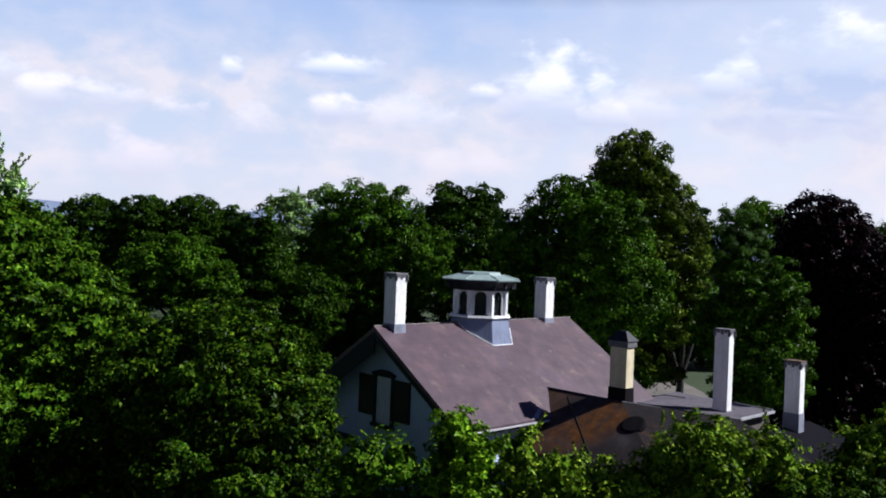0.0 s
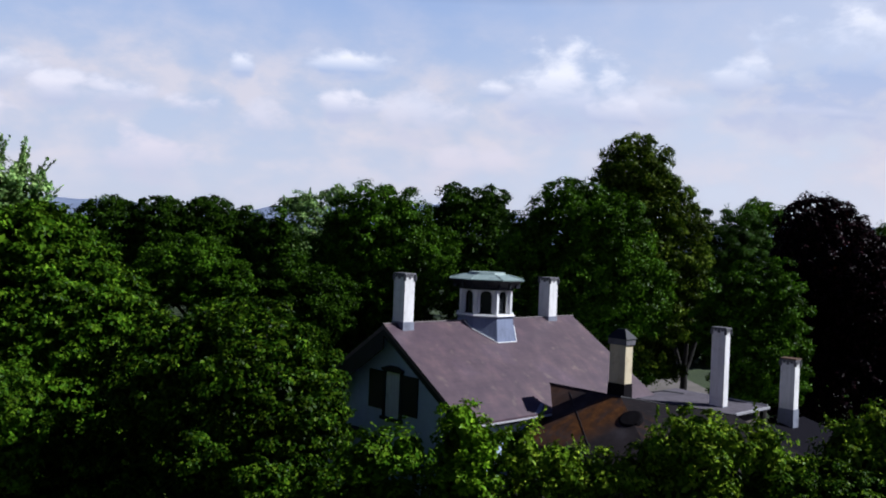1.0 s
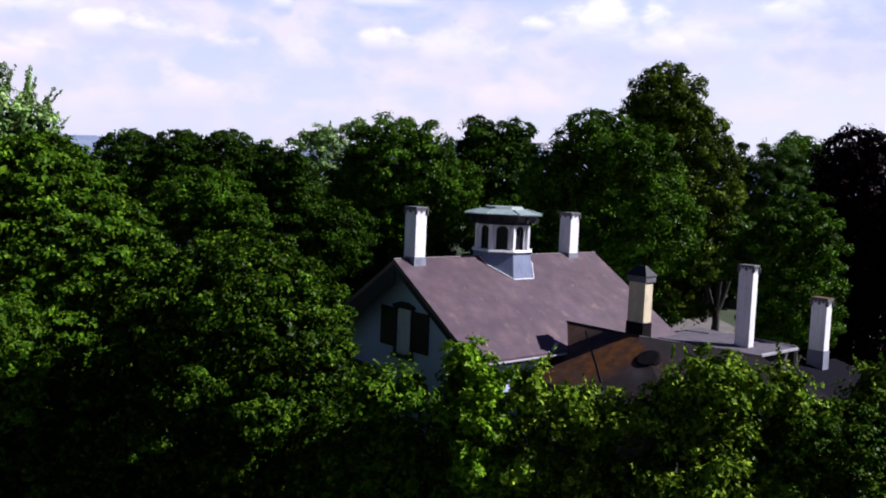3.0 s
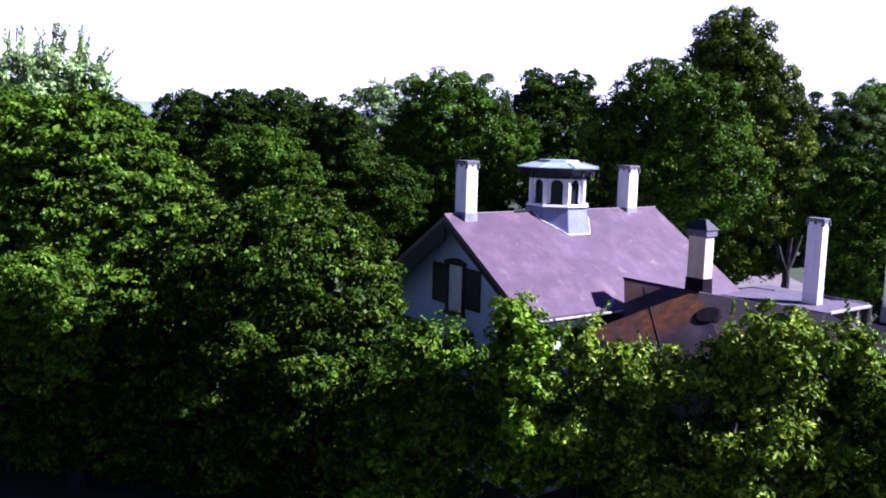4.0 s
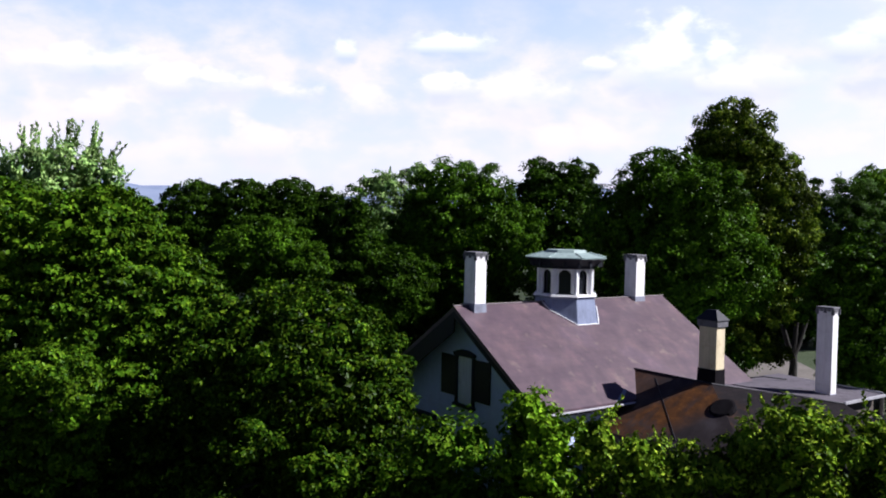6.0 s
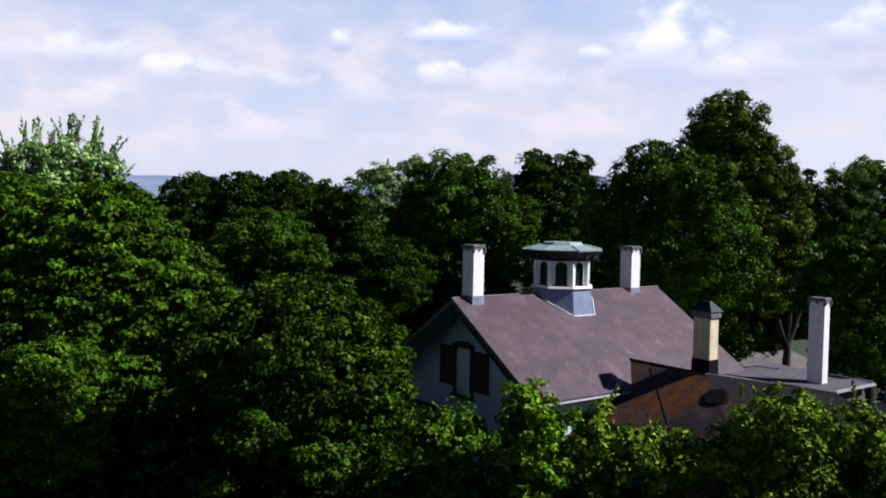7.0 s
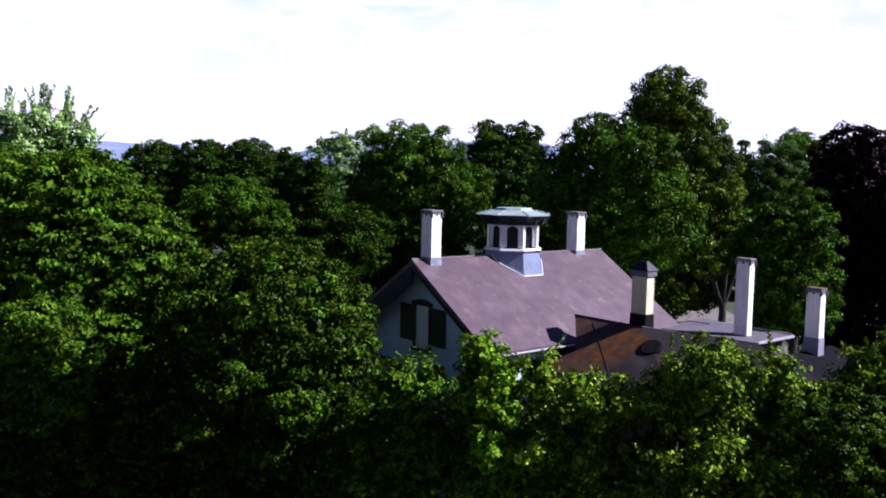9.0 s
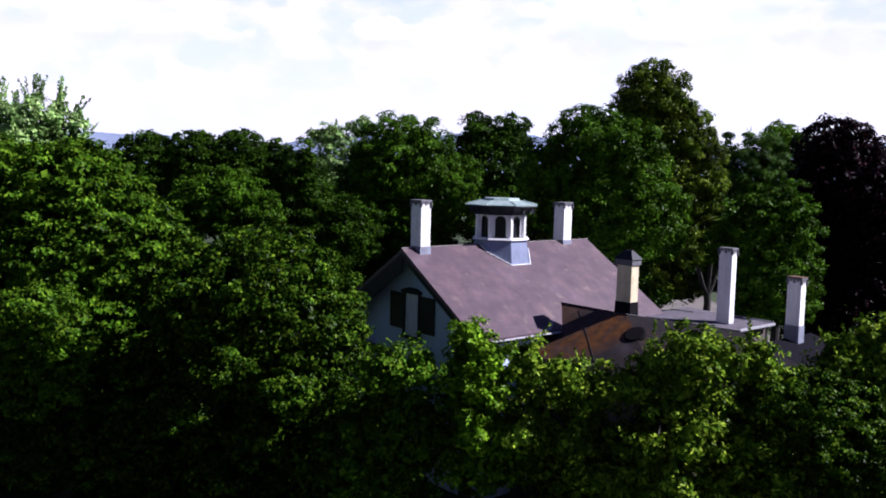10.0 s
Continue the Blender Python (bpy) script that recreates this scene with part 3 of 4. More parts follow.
for i in range(8):
    a = radians(22.5 + 45 * i)
    px, py = CX + R8 * math.cos(a), CY + R8 * math.sin(a)
    b = B()
    prism(b, [(px + 0.10 * math.cos(a + k * math.pi / 3), py + 0.10 * math.sin(a + k * math.pi / 3)) for k in range(6)], 9.09, 10.12)
    part("column", b, WHITE_WOOD, cupola, "white corner column")
    # wall of one face with an arched opening, built in the plane of the face
    am = radians(45 * i)
    ap = R8 * math.cos(radians(22.5))
    half = R8 * math.sin(radians(22.5))
    mx, my, tx, ty = math.cos(am), math.sin(am), -math.sin(am), math.cos(am)
    open_ = [(0.22 * math.cos(math.pi * k / 8), 9.80 + 0.19 * math.sin(math.pi * k / 8)) for k in range(9)]
    inner = [(0.22, 9.14)] + open_ + [(-0.22, 9.14)]
    outer = [(half, 9.10), (half, 10.12), (half * 0.6, 10.12), (half * 0.45, 10.12), (half * 0.2, 10.06), (0, 10.12), (-half * 0.2, 10.12), (-half * 0.45, 10.12), (-half * 0.6, 10.12), (-half, 10.12), (-half, 9.10)]
    b = B()
    sheets = []
    for depth in (ap, ap - 0.07):
        sheets.append(([b.verts.new((CX + mx * depth + tx * u, CY + my * depth + ty * u, z)) for u, z in inner], [b.verts.new((CX + mx * depth + tx * u, CY + my * depth + ty * u, z)) for u, z in outer]))
    for inn, outr in sheets:
        for k in range(10):
            b.faces.new((inn[k], outr[k], outr[k + 1], inn[k + 1]))
    for k in range(10):
        b.faces.new((sheets[0][0][k], sheets[0][0][k + 1], sheets[1][0][k + 1], sheets[1][0][k]))
    bmesh.ops.recalc_face_normals(b, faces=b.faces[:])
    part("arch_panel", b, WHITE_WOOD, cupola, "white arched window surround")
# this dark band is added to thicken the shade under the eave
part("frieze", prism(B(), octagon(CX, CY, 1.16), 10.03, 10.14), DARK_TRIM, cupola, "dark frieze over the arches, added for the eave's shade")
part("cornice", prism(B(), octagon(CX, CY, 1.18), 10.143, 10.40, 1.30), DARK_TRIM, cupola, "dark flaring cornice")
part("eave", prism(B(), octagon(CX, CY, 1.58), 10.403, 10.44), COPPER, cupola, "grey-green copper eave edge")
for i in range(16):
    a = radians(22.5 * i)
    x, y = CX + 1.27 * math.cos(a), CY + 1.27 * math.sin(a)
    part("bracket", box(B(), x - 0.045, x + 0.045, y - 0.045, y + 0.045, 10.10, 10.398), DARK_TRIM, cupola)
part("roof", prism(B(), octagon(CX, CY, 1.60), 10.44, 10.60, 0.58), COPPER, cupola, "low grey-green copper roof")
part("crown", prism(B(), octagon(CX, CY, 0.84), 10.60, 10.70, 0.90), COPPER, cupola, "flat copper crown")
for i in range(8):
    a = radians(22.5 + 45 * i)
    b = B()
    tube(b, [(CX + 0.94 * math.cos(a), CY + 0.94 * math.sin(a), 10.605), (CX + 1.59 * math.cos(a), CY + 1.59 * math.sin(a), 10.445)], [0.02, 0.02], 6)
    part("seam", b, COPPER, cupola)

# ---- wings of the house ----
WX, WR = 5.17, 6.72
b = B()
slab(b, [(2.6, -3.9, WR - 0.62 * (WX - 2.6)), (2.6, -9.74, WR - 0.62 * (WX - 2.6)), (WX, -6.4, WR), (WX, -3.25, WR)], 0.10)
part("wing_roof", b, RUST, house, "rust-streaked tin slope of the kitchen wing")
b = B()
slab(b, [(2.6, -9.74, WR - 0.62 * (WX - 2.6) - 0.004), (10.0, -11.6, 4.62), (10.0, -8.06, 5.87), (WX, -6.4, WR - 0.004)], 0.10)
part("wing_roof", b, SHINGLE, house, "weathered dark shingled slope with a rust run below the chimney")
b = B()
slab(b, [(WX, -3.25, WR - 0.008), (WX, -6.4, WR - 0.008), (10.0, -8.06, 5.86), (9.0, -3.9, 5.99)], 0.10)
part("wing_roof", b, FLAT_ROOF, house, "grey roofing behind the ridge of the wing")
b = B()
tube(b, [(4.96, -4.33, 6.594), (3.80, -5.78, 5.875), (2.92, -6.87, 5.329)], [0.014, 0.012, 0.016], 6)
part("seam", b, SHUTTER, house, "dark open seam down the tin slope")
b = B()
tube(b, [(WX, -3.2, WR + 0.01), (WX, -6.4, WR + 0.01), (10.0, -8.06, 5.89)], [0.03, 0.03, 0.03], 6)
part("ridge_cap", b, DARK_TRIM, house, "dark ridge cap")
b = B()
slab(b, [(p, q, RIDGE + SLOPE * q + 0.014) for p, q in ((3.10, -4.34), (3.40, -4.34), (3.92, -4.02), (3.84, -3.96))], 0.012)
part("valley_flashing", b, LEAD, house, "short lead flashing in the valley beside the wing")
part("wall", box(B(), 2.9, 8.3, -8.9, -WALLY - 0.003, 0, 4.95), DARK_BOARD, house, "dark board wall of the wing")
b = B()
up_slope = Vector((-0.62, 0, 1)).normalized()
foot = Vector((4.40, -7.37, WR - 0.62 * (WX - 4.40)))
# the flat black disc paints the dark inside of the vent's opening
tube(b, [foot - up_slope * 0.1, foot + up_slope * 0.03, foot + up_slope * 0.05, foot + up_slope * 0.052], [0.42, 0.40, 0.34, 0.01], 16)
part("vent", b, FLAT_BLACK, house, "round roof vent, its dark opening painted black")

b = B()
slab(b, [(10.0, -8.0, 5.90), (12.55, -7.95, 5.93), (12.65, -3.9, 6.02), (9.0, -3.9, 6.02)], 0.08)
part("flat_roof", b, FLAT_ROOF, house, "flat grey roof with a pale metal edge")
part("edge", box(B(), 10.02, 12.62, -8.09, -8.003, 5.84, 5.94), GUTTER, house, "pale metal roof edge", 0.01)
part("edge", box(B(), 12.653, 12.70, -7.95, -3.9, 5.86, 5.99), GUTTER, house, "pale metal roof edge", 0.01)
part("wall", box(B(), 10.1, 12.45, -7.75, -4.0, 0, 5.82), DARK_BOARD, house, "dark board wall of the flat-roofed wing")
b = B()
slab(b, [(10.4, -11.0, 4.35), (16.0, -11.0, 4.35), (16.0, -7.9, 5.15), (10.4, -7.9, 5.15)], 0.12)
part("lean_to_roof", b, SHADED_ROOF, house, "shingled lean-to roof coloured near-black for tree shade")
part("wall", box(B(), 9.2, 15.8, -10.7, -8.0, 0, 4.3), DARK_BOARD, house, "dark board wall of the lean-to")

b = B()
tube(b, [(10.32, -3.95, 6.02), (10.45, -4.25, 6.10), (10.75, -4.5, 6.16), (11.3, -4.75, 6.08), (11.6, -4.9, 6.04)], [0.028] * 5, 6)
part("cable", b, DARK_TRIM, house, "dark cable lying over the flat roof")

# ---- trees ----
def unit(v):
    return v / np.maximum(np.linalg.norm(v, axis=-1, keepdims=True), 1e-9)


def leaf_mesh(name, centres, normals, sizes, rng, material, parent, hang=None, narrow=0.75):
    """Folded four-cornered leaves as one crown mesh; hang is the way that their tips point."""
    n = len(centres)
    nn = normals / np.linalg.norm(normals, axis=1, keepdims=True)
    t = rng.normal(size=(n, 3)) if hang is None else hang.copy()
    t -= (t * nn).sum(1, keepdims=True) * nn
    t /= np.linalg.norm(t, axis=1, keepdims=True)
    s = np.cross(nn, t)
    L, W = sizes[:, None], sizes[:, None] * narrow * rng.uniform(0.8, 1.25, (n, 1))
    fold = nn * W * rng.uniform(0.05, 0.3, (n, 1))
    v = np.stack([centres - t * L * 0.5, centres + s * W * 0.5 + fold, centres + t * L * 0.55, centres - s * W * 0.5 + fold], 1).reshape(-1, 3)
    base = np.arange(n)[:, None] * 4
    tri = np.concatenate([base + [0, 1, 2], base + [0, 2, 3]], 1).reshape(-1, 3)
    me = bpy.data.meshes.new(name)
    me.vertices.add(len(v))
    me.vertices.foreach_set("co", v.astype(np.float32).ravel())
    me.loops.add(len(tri) * 3)
    me.loops.foreach_set("vertex_index", tri.astype(np.int32).ravel())
    me.polygons.add(len(tri))
    me.polygons.foreach_set("loop_start", np.arange(0, len(tri) * 3, 3, dtype=np.int32))
    me.update(calc_edges=True)
    me.materials.append(material)
    ob = new(name, me)
    ob.parent = parent
    return ob


def tree(label, x, y, top, crowns, leaf, material, seed, category="tree", group="", trunk_r=0.22, clump=(0.4, 0.75), gap=1.0, dense=1.0, shoots=0, inner=1.0, droop=0.35, lift=0.3, narrow=0.62, rough=0.28, flat=0.8, leader=1.0, thin=0.15):
    """crowns: ellipsoids (dx, dy, z centre, rx, ry, rz) about the tree's foot. Boughs end in domed clumps set over the ellipsoids with
    gaps between them; a clump is made of sprigs and a sprig of pointed leaves that hang outwards; coarser leaves fill the depth."""
    rng = np.random.default_rng(seed)
    g0 = rise(x, y)
    root = new("tree")
    root.matrix_world = pose(x, y, g0)
    tagged(root, label, category, group)
    up = np.array([0.0, 0.0, 1.0])
    mids = np.array([(dx, dy, zc - g0) for dx, dy, zc, *_ in crowns])
    radii = np.array([c_[3:] for c_ in crowns])
    cen, size, out_, fill, fdir = [], [], [], [], []
    roof_z, low_z = (mids[:, 2] + radii[:, 2]).max(), (mids[:, 2] - radii[:, 2]).min()
    for k, (c0, rr) in enumerate(zip(mids, radii)):
        area = 4 * math.pi * (rr[0] * rr[1] + rr[0] * rr[2] + rr[1] * rr[2]) / 3
        mean = (clump[0] + clump[1]) / 2
        tries = int(9 * area / mean**2) + 40
        d = unit(rng.normal(size=(tries, 3)))
        d = d[d[:, 2] > -0.7]
        r = rng.uniform(*clump, len(d))
        p = c0 + d * np.maximum(rr - r[:, None] * 0.75, 0.2) * rng.uniform(0.88, 1.05, (len(d), 1))
        kept = []
        for i in range(len(p)):
            if p[i][2] < 0.4 or any(((p[i] - mids[j]) ** 2 / radii[j] ** 2).sum() < 0.55 for j in range(len(mids)) if j != k):
                continue
            if kept and (np.linalg.norm(p[kept] - p[i], axis=1) < gap * 0.74 * (r[kept] + r[i])).any():
                continue
            # boughs thin out towards the foot of the crown
            if rng.uniform() > thin + 1.3 * (p[i][2] - low_z) / (roof_z - low_z):
                continue
            kept.append(i)
        n_ = unit(d[kept] / rr)
        cen.append(p[kept]), size.append(r[kept]), out_.append(n_)
        nf = int(inner * 2.2 * area / (leaf * 1.9) ** 2)
        d = unit(rng.normal(size=(nf, 3)))
        fill.append(c0 + d * np.maximum(rr - clump[1] * 0.55, rr * 0.5) * rng.uniform(0.62, 0.95, (nf, 1))), fdir.append(d)
    cen, size, out_, fill, fdir = (np.concatenate(v) for v in (cen, size, out_, fill, fdir))
    # sprays over the outer and upper side of each clump, like the layered boughs of a maple
    per = 15
    of = np.repeat(np.arange(len(cen)), per)
    axis = unit(out_ * 0.75 + up * lift + rng.normal(size=cen.shape) * 0.3)[of]
    way = unit(rng.normal(size=axis.shape) + axis * 1.2)
    way = unit(np.where((way * axis).sum(1, keepdims=True) < 0.0, way + axis * 1.2, way))
    reach = size[of, None] * rng.uniform(0.65, 1.1, (len(of), 1)) * np.where(rng.uniform(size=(len(of), 1)) < 0.12, 1.3, 1.0)
    # pointed leaves along each spray, the outermost hanging
    count = max(5, int(dense * 2.05 * 2 * math.pi * float((size**2).mean()) / (per * leaf**2 * narrow)))
    lf = np.repeat(np.arange(len(of)), count)
    u = rng.uniform(0.0, 1.0, (len(lf), 1)) ** 0.6
    perp = rng.normal(size=(len(lf), 3))
    perp -= way[lf] * (perp * way[lf]).sum(1, keepdims=True)
    wide = (size[of] * 0.27)[lf, None] * (1.2 - 0.55 * u)
    shape = np.array([1.2, 1.2, flat])
    pos = cen[of][lf] + (way[lf] * reach[lf] * (0.4 + 0.65 * u) + perp * wide) * shape
    nor = unit(way / shape)[lf] * 0.95 + unit(perp) * 0.22 + up * 0.12 + rng.normal(size=pos.shape) * rough
    hang = unit(perp) * 0.6 + way[lf] * 0.6 - up * droop + rng.normal(size=pos.shape) * 0.35
    big = leaf * rng.uniform(0.7, 1.3, len(pos))
    pos, nor, hang = np.concatenate([pos, fill]), np.concatenate([nor, fdir + rng.normal(size=fill.shape) * 0.4]), np.concatenate([hang, rng.normal(size=fill.shape)])
    big = np.concatenate([big, leaf * 1.9 * rng.uniform(0.7, 1.3, len(fill))])
    if shoots:
        # long leaders that stand out of the crown, leaflets in pairs along them
        top_side = np.flatnonzero(out_[:, 2] > 0.05)
        i = rng.choice(top_side, shoots)
        lean = unit(out_[i] * 0.55 + up * 1.0 + rng.normal(size=(shoots, 3)) * 0.28)
        length = leader * leaf * rng.uniform(2.4, 4.8, (shoots, 1))
        m = 22
        at, u = np.repeat(np.arange(shoots), m), np.tile(np.linspace(0.0, 1.0, m), shoots)[:, None]
        across = unit(np.cross(lean[at], rng.normal(size=(len(at), 3))))
        pp = (cen[i] + out_[i] * size[i, None] * 0.7)[at] + lean[at] * length[at] * u + across * leaf * 0.45 * (1.15 - u)
        pos, nor, hang = np.concatenate([pos, pp]), np.concatenate([nor, unit(np.cross(across, lean[at])) + up * 0.4 + rng.normal(size=pp.shape) * 0.3]), np.concatenate([hang, across * 0.7 + lean[at] * 0.8])
        big = np.concatenate([big, leaf * rng.uniform(0.7, 1.1, len(pp))])
    keep = pos[:, 2] > 0.15
    leaf_mesh("crown", pos[keep], nor[keep], big[keep], rng, material, root, hang[keep], narrow)
    b_ = bmesh.new()
    mid = mids[0][2]
    fork = max(1.6, mid - crowns[0][5] * 0.75)
    lean = rng.normal(size=2) * 0.15
    tube(b_, [(0, 0, -0.2), (0, 0, 0.35), (lean[0] * 0.5, lean[1] * 0.5, fork * 0.6), (lean[0], lean[1], fork), (crowns[0][0] * 0.7, crowns[0][1] * 0.7, mid)], [trunk_r * 1.6, trunk_r * 1.1, trunk_r * 0.95, trunk_r * 0.85, trunk_r * 0.35], 10)
    part("trunk", b_, BARK, root, "grey-brown trunk")
    for i in rng.permutation(len(cen))[:9]:
        b_ = bmesh.new()
        e_ = cen[i]
        s_ = np.array([lean[0], lean[1], fork * rng.uniform(0.8, 1.05)])
        m_ = s_ * 0.5 + e_ * 0.5 + np.array([0, 0, 0.25])
        tube(b_, [tuple(s_), tuple(m_), tuple(e_)], [trunk_r * 0.5, trunk_r * 0.28, trunk_r * 0.08], 6)
        part("limb", b_, BARK, root)
    return root


# near trees between the camera and the house
tree("broad dark green maple with a dense rounded crown", -5.15, 28.7, 9.81, [(0, -1.7, 6.68, 3.12, 2.65, 3.12), (-2, -2, 7.35, 2.15, 1.83, 2.15), (0.54, -1.5, 4.82, 2.87, 2.01, 3.07), (-1.67, -1.1, 3.48, 3.71, 2.22, 3.71), (-4.64, -0.5, 1.6, 3.41, 1.7, 3.41), (1.43, -0.8, 1.24, 2.98, 1.49, 3.37), (-1.8, -0.6, -0.98, 5.23, 2.35, 3.02), (-0.84, -4.3, 5.64, 1, 0.85, 0.86), (0.94, -4.1, 4.74, 0.98, 0.83, 0.87), (-2.42, -3.7, 4.01, 0.96, 0.82, 0.82), (-0.19, -3.7, 2.97, 1, 0.85, 0.86), (1.95, -3.1, 3.2, 0.91, 0.77, 0.84), (-1.41, -3.5, 1.76, 0.94, 0.8, 0.79)], 0.141, LEAF_OLIVE, 11, rough=0.5, clump=(0.30, 0.58), trunk_r=0.3)
tree("large leafy green maple, lit along its crown", -13.72, 32.3, 12.89, [(0, -1.7, 10.75, 2.7, 2.29, 1.94), (0.86, -1.7, 11.51, 1.64, 1.39, 1.22), (1.89, -1.7, 10.06, 1.79, 1.53, 1.48), (2.94, -1.7, 9.02, 1.65, 1.4, 1.4), (3.8, -1.1, 7.91, 1.3, 1.1, 1.3), (1.69, -1.7, 11.15, 0.84, 0.72, 0.76), (0.81, -1.7, 8.55, 3.65, 3.1, 2.65), (-3.17, -1.7, 10.57, 3.59, 3.05, 2.32), (-1.08, -1.4, 6.31, 5.17, 3.62, 3.66), (-5.06, -1.2, 7.06, 3.9, 3.31, 4.33), (-2.03, -0.1, 1.49, 6.36, 3.18, 3.86)], 0.168, LEAF_MAPLE, 12, flat=0.62, rough=0.42, clump=(0.34, 0.62), trunk_r=0.36)
tree("small green tree at the foot of the maple", -12.15, 27.1, 7.92, [(0, -1.7, 7.03, 1.39, 1.18, 0.89), (0.7, -1.7, 6.36, 1.07, 0.91, 1.07), (-1.27, -1.7, 6.49, 1.25, 1.06, 1.07), (-0.86, -0.8, 4.45, 2.05, 1.02, 1.68)], 0.127, LEAF_MAPLE, 13, clump=(0.30, 0.55))
tree("pale grey-green tree with upright feathery shoots", -16.13, 35.2, 14.49, [(0, -1.7, 13.44, 1.51, 1.28, 1.05), (-1.38, -1.7, 13.18, 1.37, 1.17, 1.01), (1.41, -1.7, 13.06, 0.73, 0.62, 0.82), (-0.48, -1.7, 12.22, 2.52, 2.14, 1.05)], 0.151, LEAF_PALE, 14, trunk_r=0.14, clump=(0.35, 0.55), shoots=150, inner=0.5, dense=1.0, leader=1.5)
tree("light green sapling with an upright crown beside the gable", 1.45, 26.3, 7.45, [(0, -1.7, 6.44, 0.76, 0.65, 1.01), (0.64, -1.7, 5.96, 0.73, 0.62, 0.87), (0.18, -1.5, 5.01, 1.26, 1.07, 1.32), (0.45, -0.6, 2.92, 2.01, 0.9, 2.01), (0.11, -2.1, 3.76, 0.62, 0.53, 0.79)], 0.141, LEAF_YOUNG, 15, gap=1.15, dense=0.85, thin=0.5, inner=2.0, clump=(0.24, 0.42), flat=1.0, lift=0.55, rough=0.38, narrow=0.55, shoots=14)
tree("low bright green tree between the maple and the sapling", -0.97, 26, 6.66, [(0, -1.7, 5.61, 1, 0.85, 0.95), (0.94, -1.7, 5.8, 0.72, 0.61, 0.86), (0.14, -0.6, 3.51, 1.99, 0.89, 1.99), (-0.91, -0.6, 1.62, 2.36, 1.06, 2.36)], 0.149, LEAF_MAPLE, 16, gap=1.15, dense=0.85, thin=0.5, inner=2.0, clump=(0.27, 0.47), flat=1.0, lift=0.55, rough=0.38, narrow=0.55, shoots=10)
tree("dense green tree in front of the kitchen wing", 3.2, 26.6, 6.76, [(0, -1.7, 5.74, 0.81, 0.69, 1.02), (1.16, -1.7, 5.32, 0.91, 0.78, 0.91), (2.31, -1.7, 5.08, 0.92, 0.78, 0.92), (3.15, -1.7, 5.25, 0.77, 0.66, 0.77), (0.91, -0.6, 3.45, 1.84, 0.83, 1.84), (2.26, -0.6, 1.96, 2.22, 1, 2.41), (1.43, -2.1, 3.39, 0.7, 0.59, 0.77), (-0.06, -2.1, 3.62, 0.66, 0.56, 0.77), (2.48, -2.3, 2.41, 0.76, 0.65, 0.76)], 0.149, LEAF_ROW, 17, gap=1.15, dense=0.85, thin=0.5, inner=2.0, clump=(0.27, 0.48), flat=1.0, lift=0.55, rough=0.38, narrow=0.55, shoots=24)
tree("yellow-green tree in front of the kitchen wing", 8.27, 26.3, 7.36, [(0, -1.7, 6.29, 1.14, 0.97, 1.07), (-1.11, -1.7, 5.91, 0.83, 0.71, 0.9), (0.96, -1.7, 6.14, 0.73, 0.62, 0.87), (-0.06, -1.3, 4.4, 1.68, 1.01, 1.95), (-0.25, -1.1, 2.13, 2.34, 1.17, 2.52), (0.03, -2.6, 3.83, 0.78, 0.66, 1.01), (-1.34, -2.4, 3.47, 0.75, 0.64, 0.85), (-0.61, -2.7, 2.55, 0.78, 0.66, 0.74)], 0.149, LEAF_ROW, 18, gap=1.15, dense=0.85, thin=0.5, inner=2.0, clump=(0.27, 0.47), flat=1.0, lift=0.55, rough=0.38, narrow=0.55, shoots=30)
tree("slender yellow-green tree in front of the flat roof", 10.55, 26.9, 6.94, [(0, -1.7, 5.94, 0.71, 0.6, 0.99), (0.79, -1.7, 5.15, 0.78, 0.67, 0.92), (0.34, -1.4, 4.14, 1.35, 0.81, 1.98), (0.36, -1.2, 1.83, 1.83, 0.92, 2.38), (-0.33, -2.6, 3.5, 0.73, 0.62, 1.11), (0.68, -2.6, 2.55, 0.69, 0.59, 0.76)], 0.149, LEAF_ROW, 19, gap=1.15, dense=0.85, thin=0.5, inner=2.0, clump=(0.24, 0.42), flat=1.0, lift=0.55, rough=0.38, narrow=0.55, shoots=20)
tree("yellow-green tree beside the lean-to", 13.26, 27.5, 7.58, [(0, -1.7, 5.69, 0.87, 0.74, 1.31), (1.07, -1.7, 5.99, 0.91, 0.77, 1.59), (0.61, -1.4, 4.04, 1.75, 1.05, 2.21), (2.18, -1.7, 5.65, 1.27, 1.08, 1.81), (0.63, -1.3, 1.72, 2.24, 1.12, 2.61), (-0.35, -2.6, 3.46, 0.85, 0.72, 1.24), (1.04, -2.6, 3.77, 0.81, 0.69, 1.24), (0.09, -2.8, 2.09, 0.88, 0.75, 0.78)], 0.155, LEAF_ROW, 20, gap=1.15, dense=0.85, thin=0.5, inner=2.0, clump=(0.27, 0.48), flat=1.0, lift=0.55, rough=0.38, narrow=0.55, shoots=34)

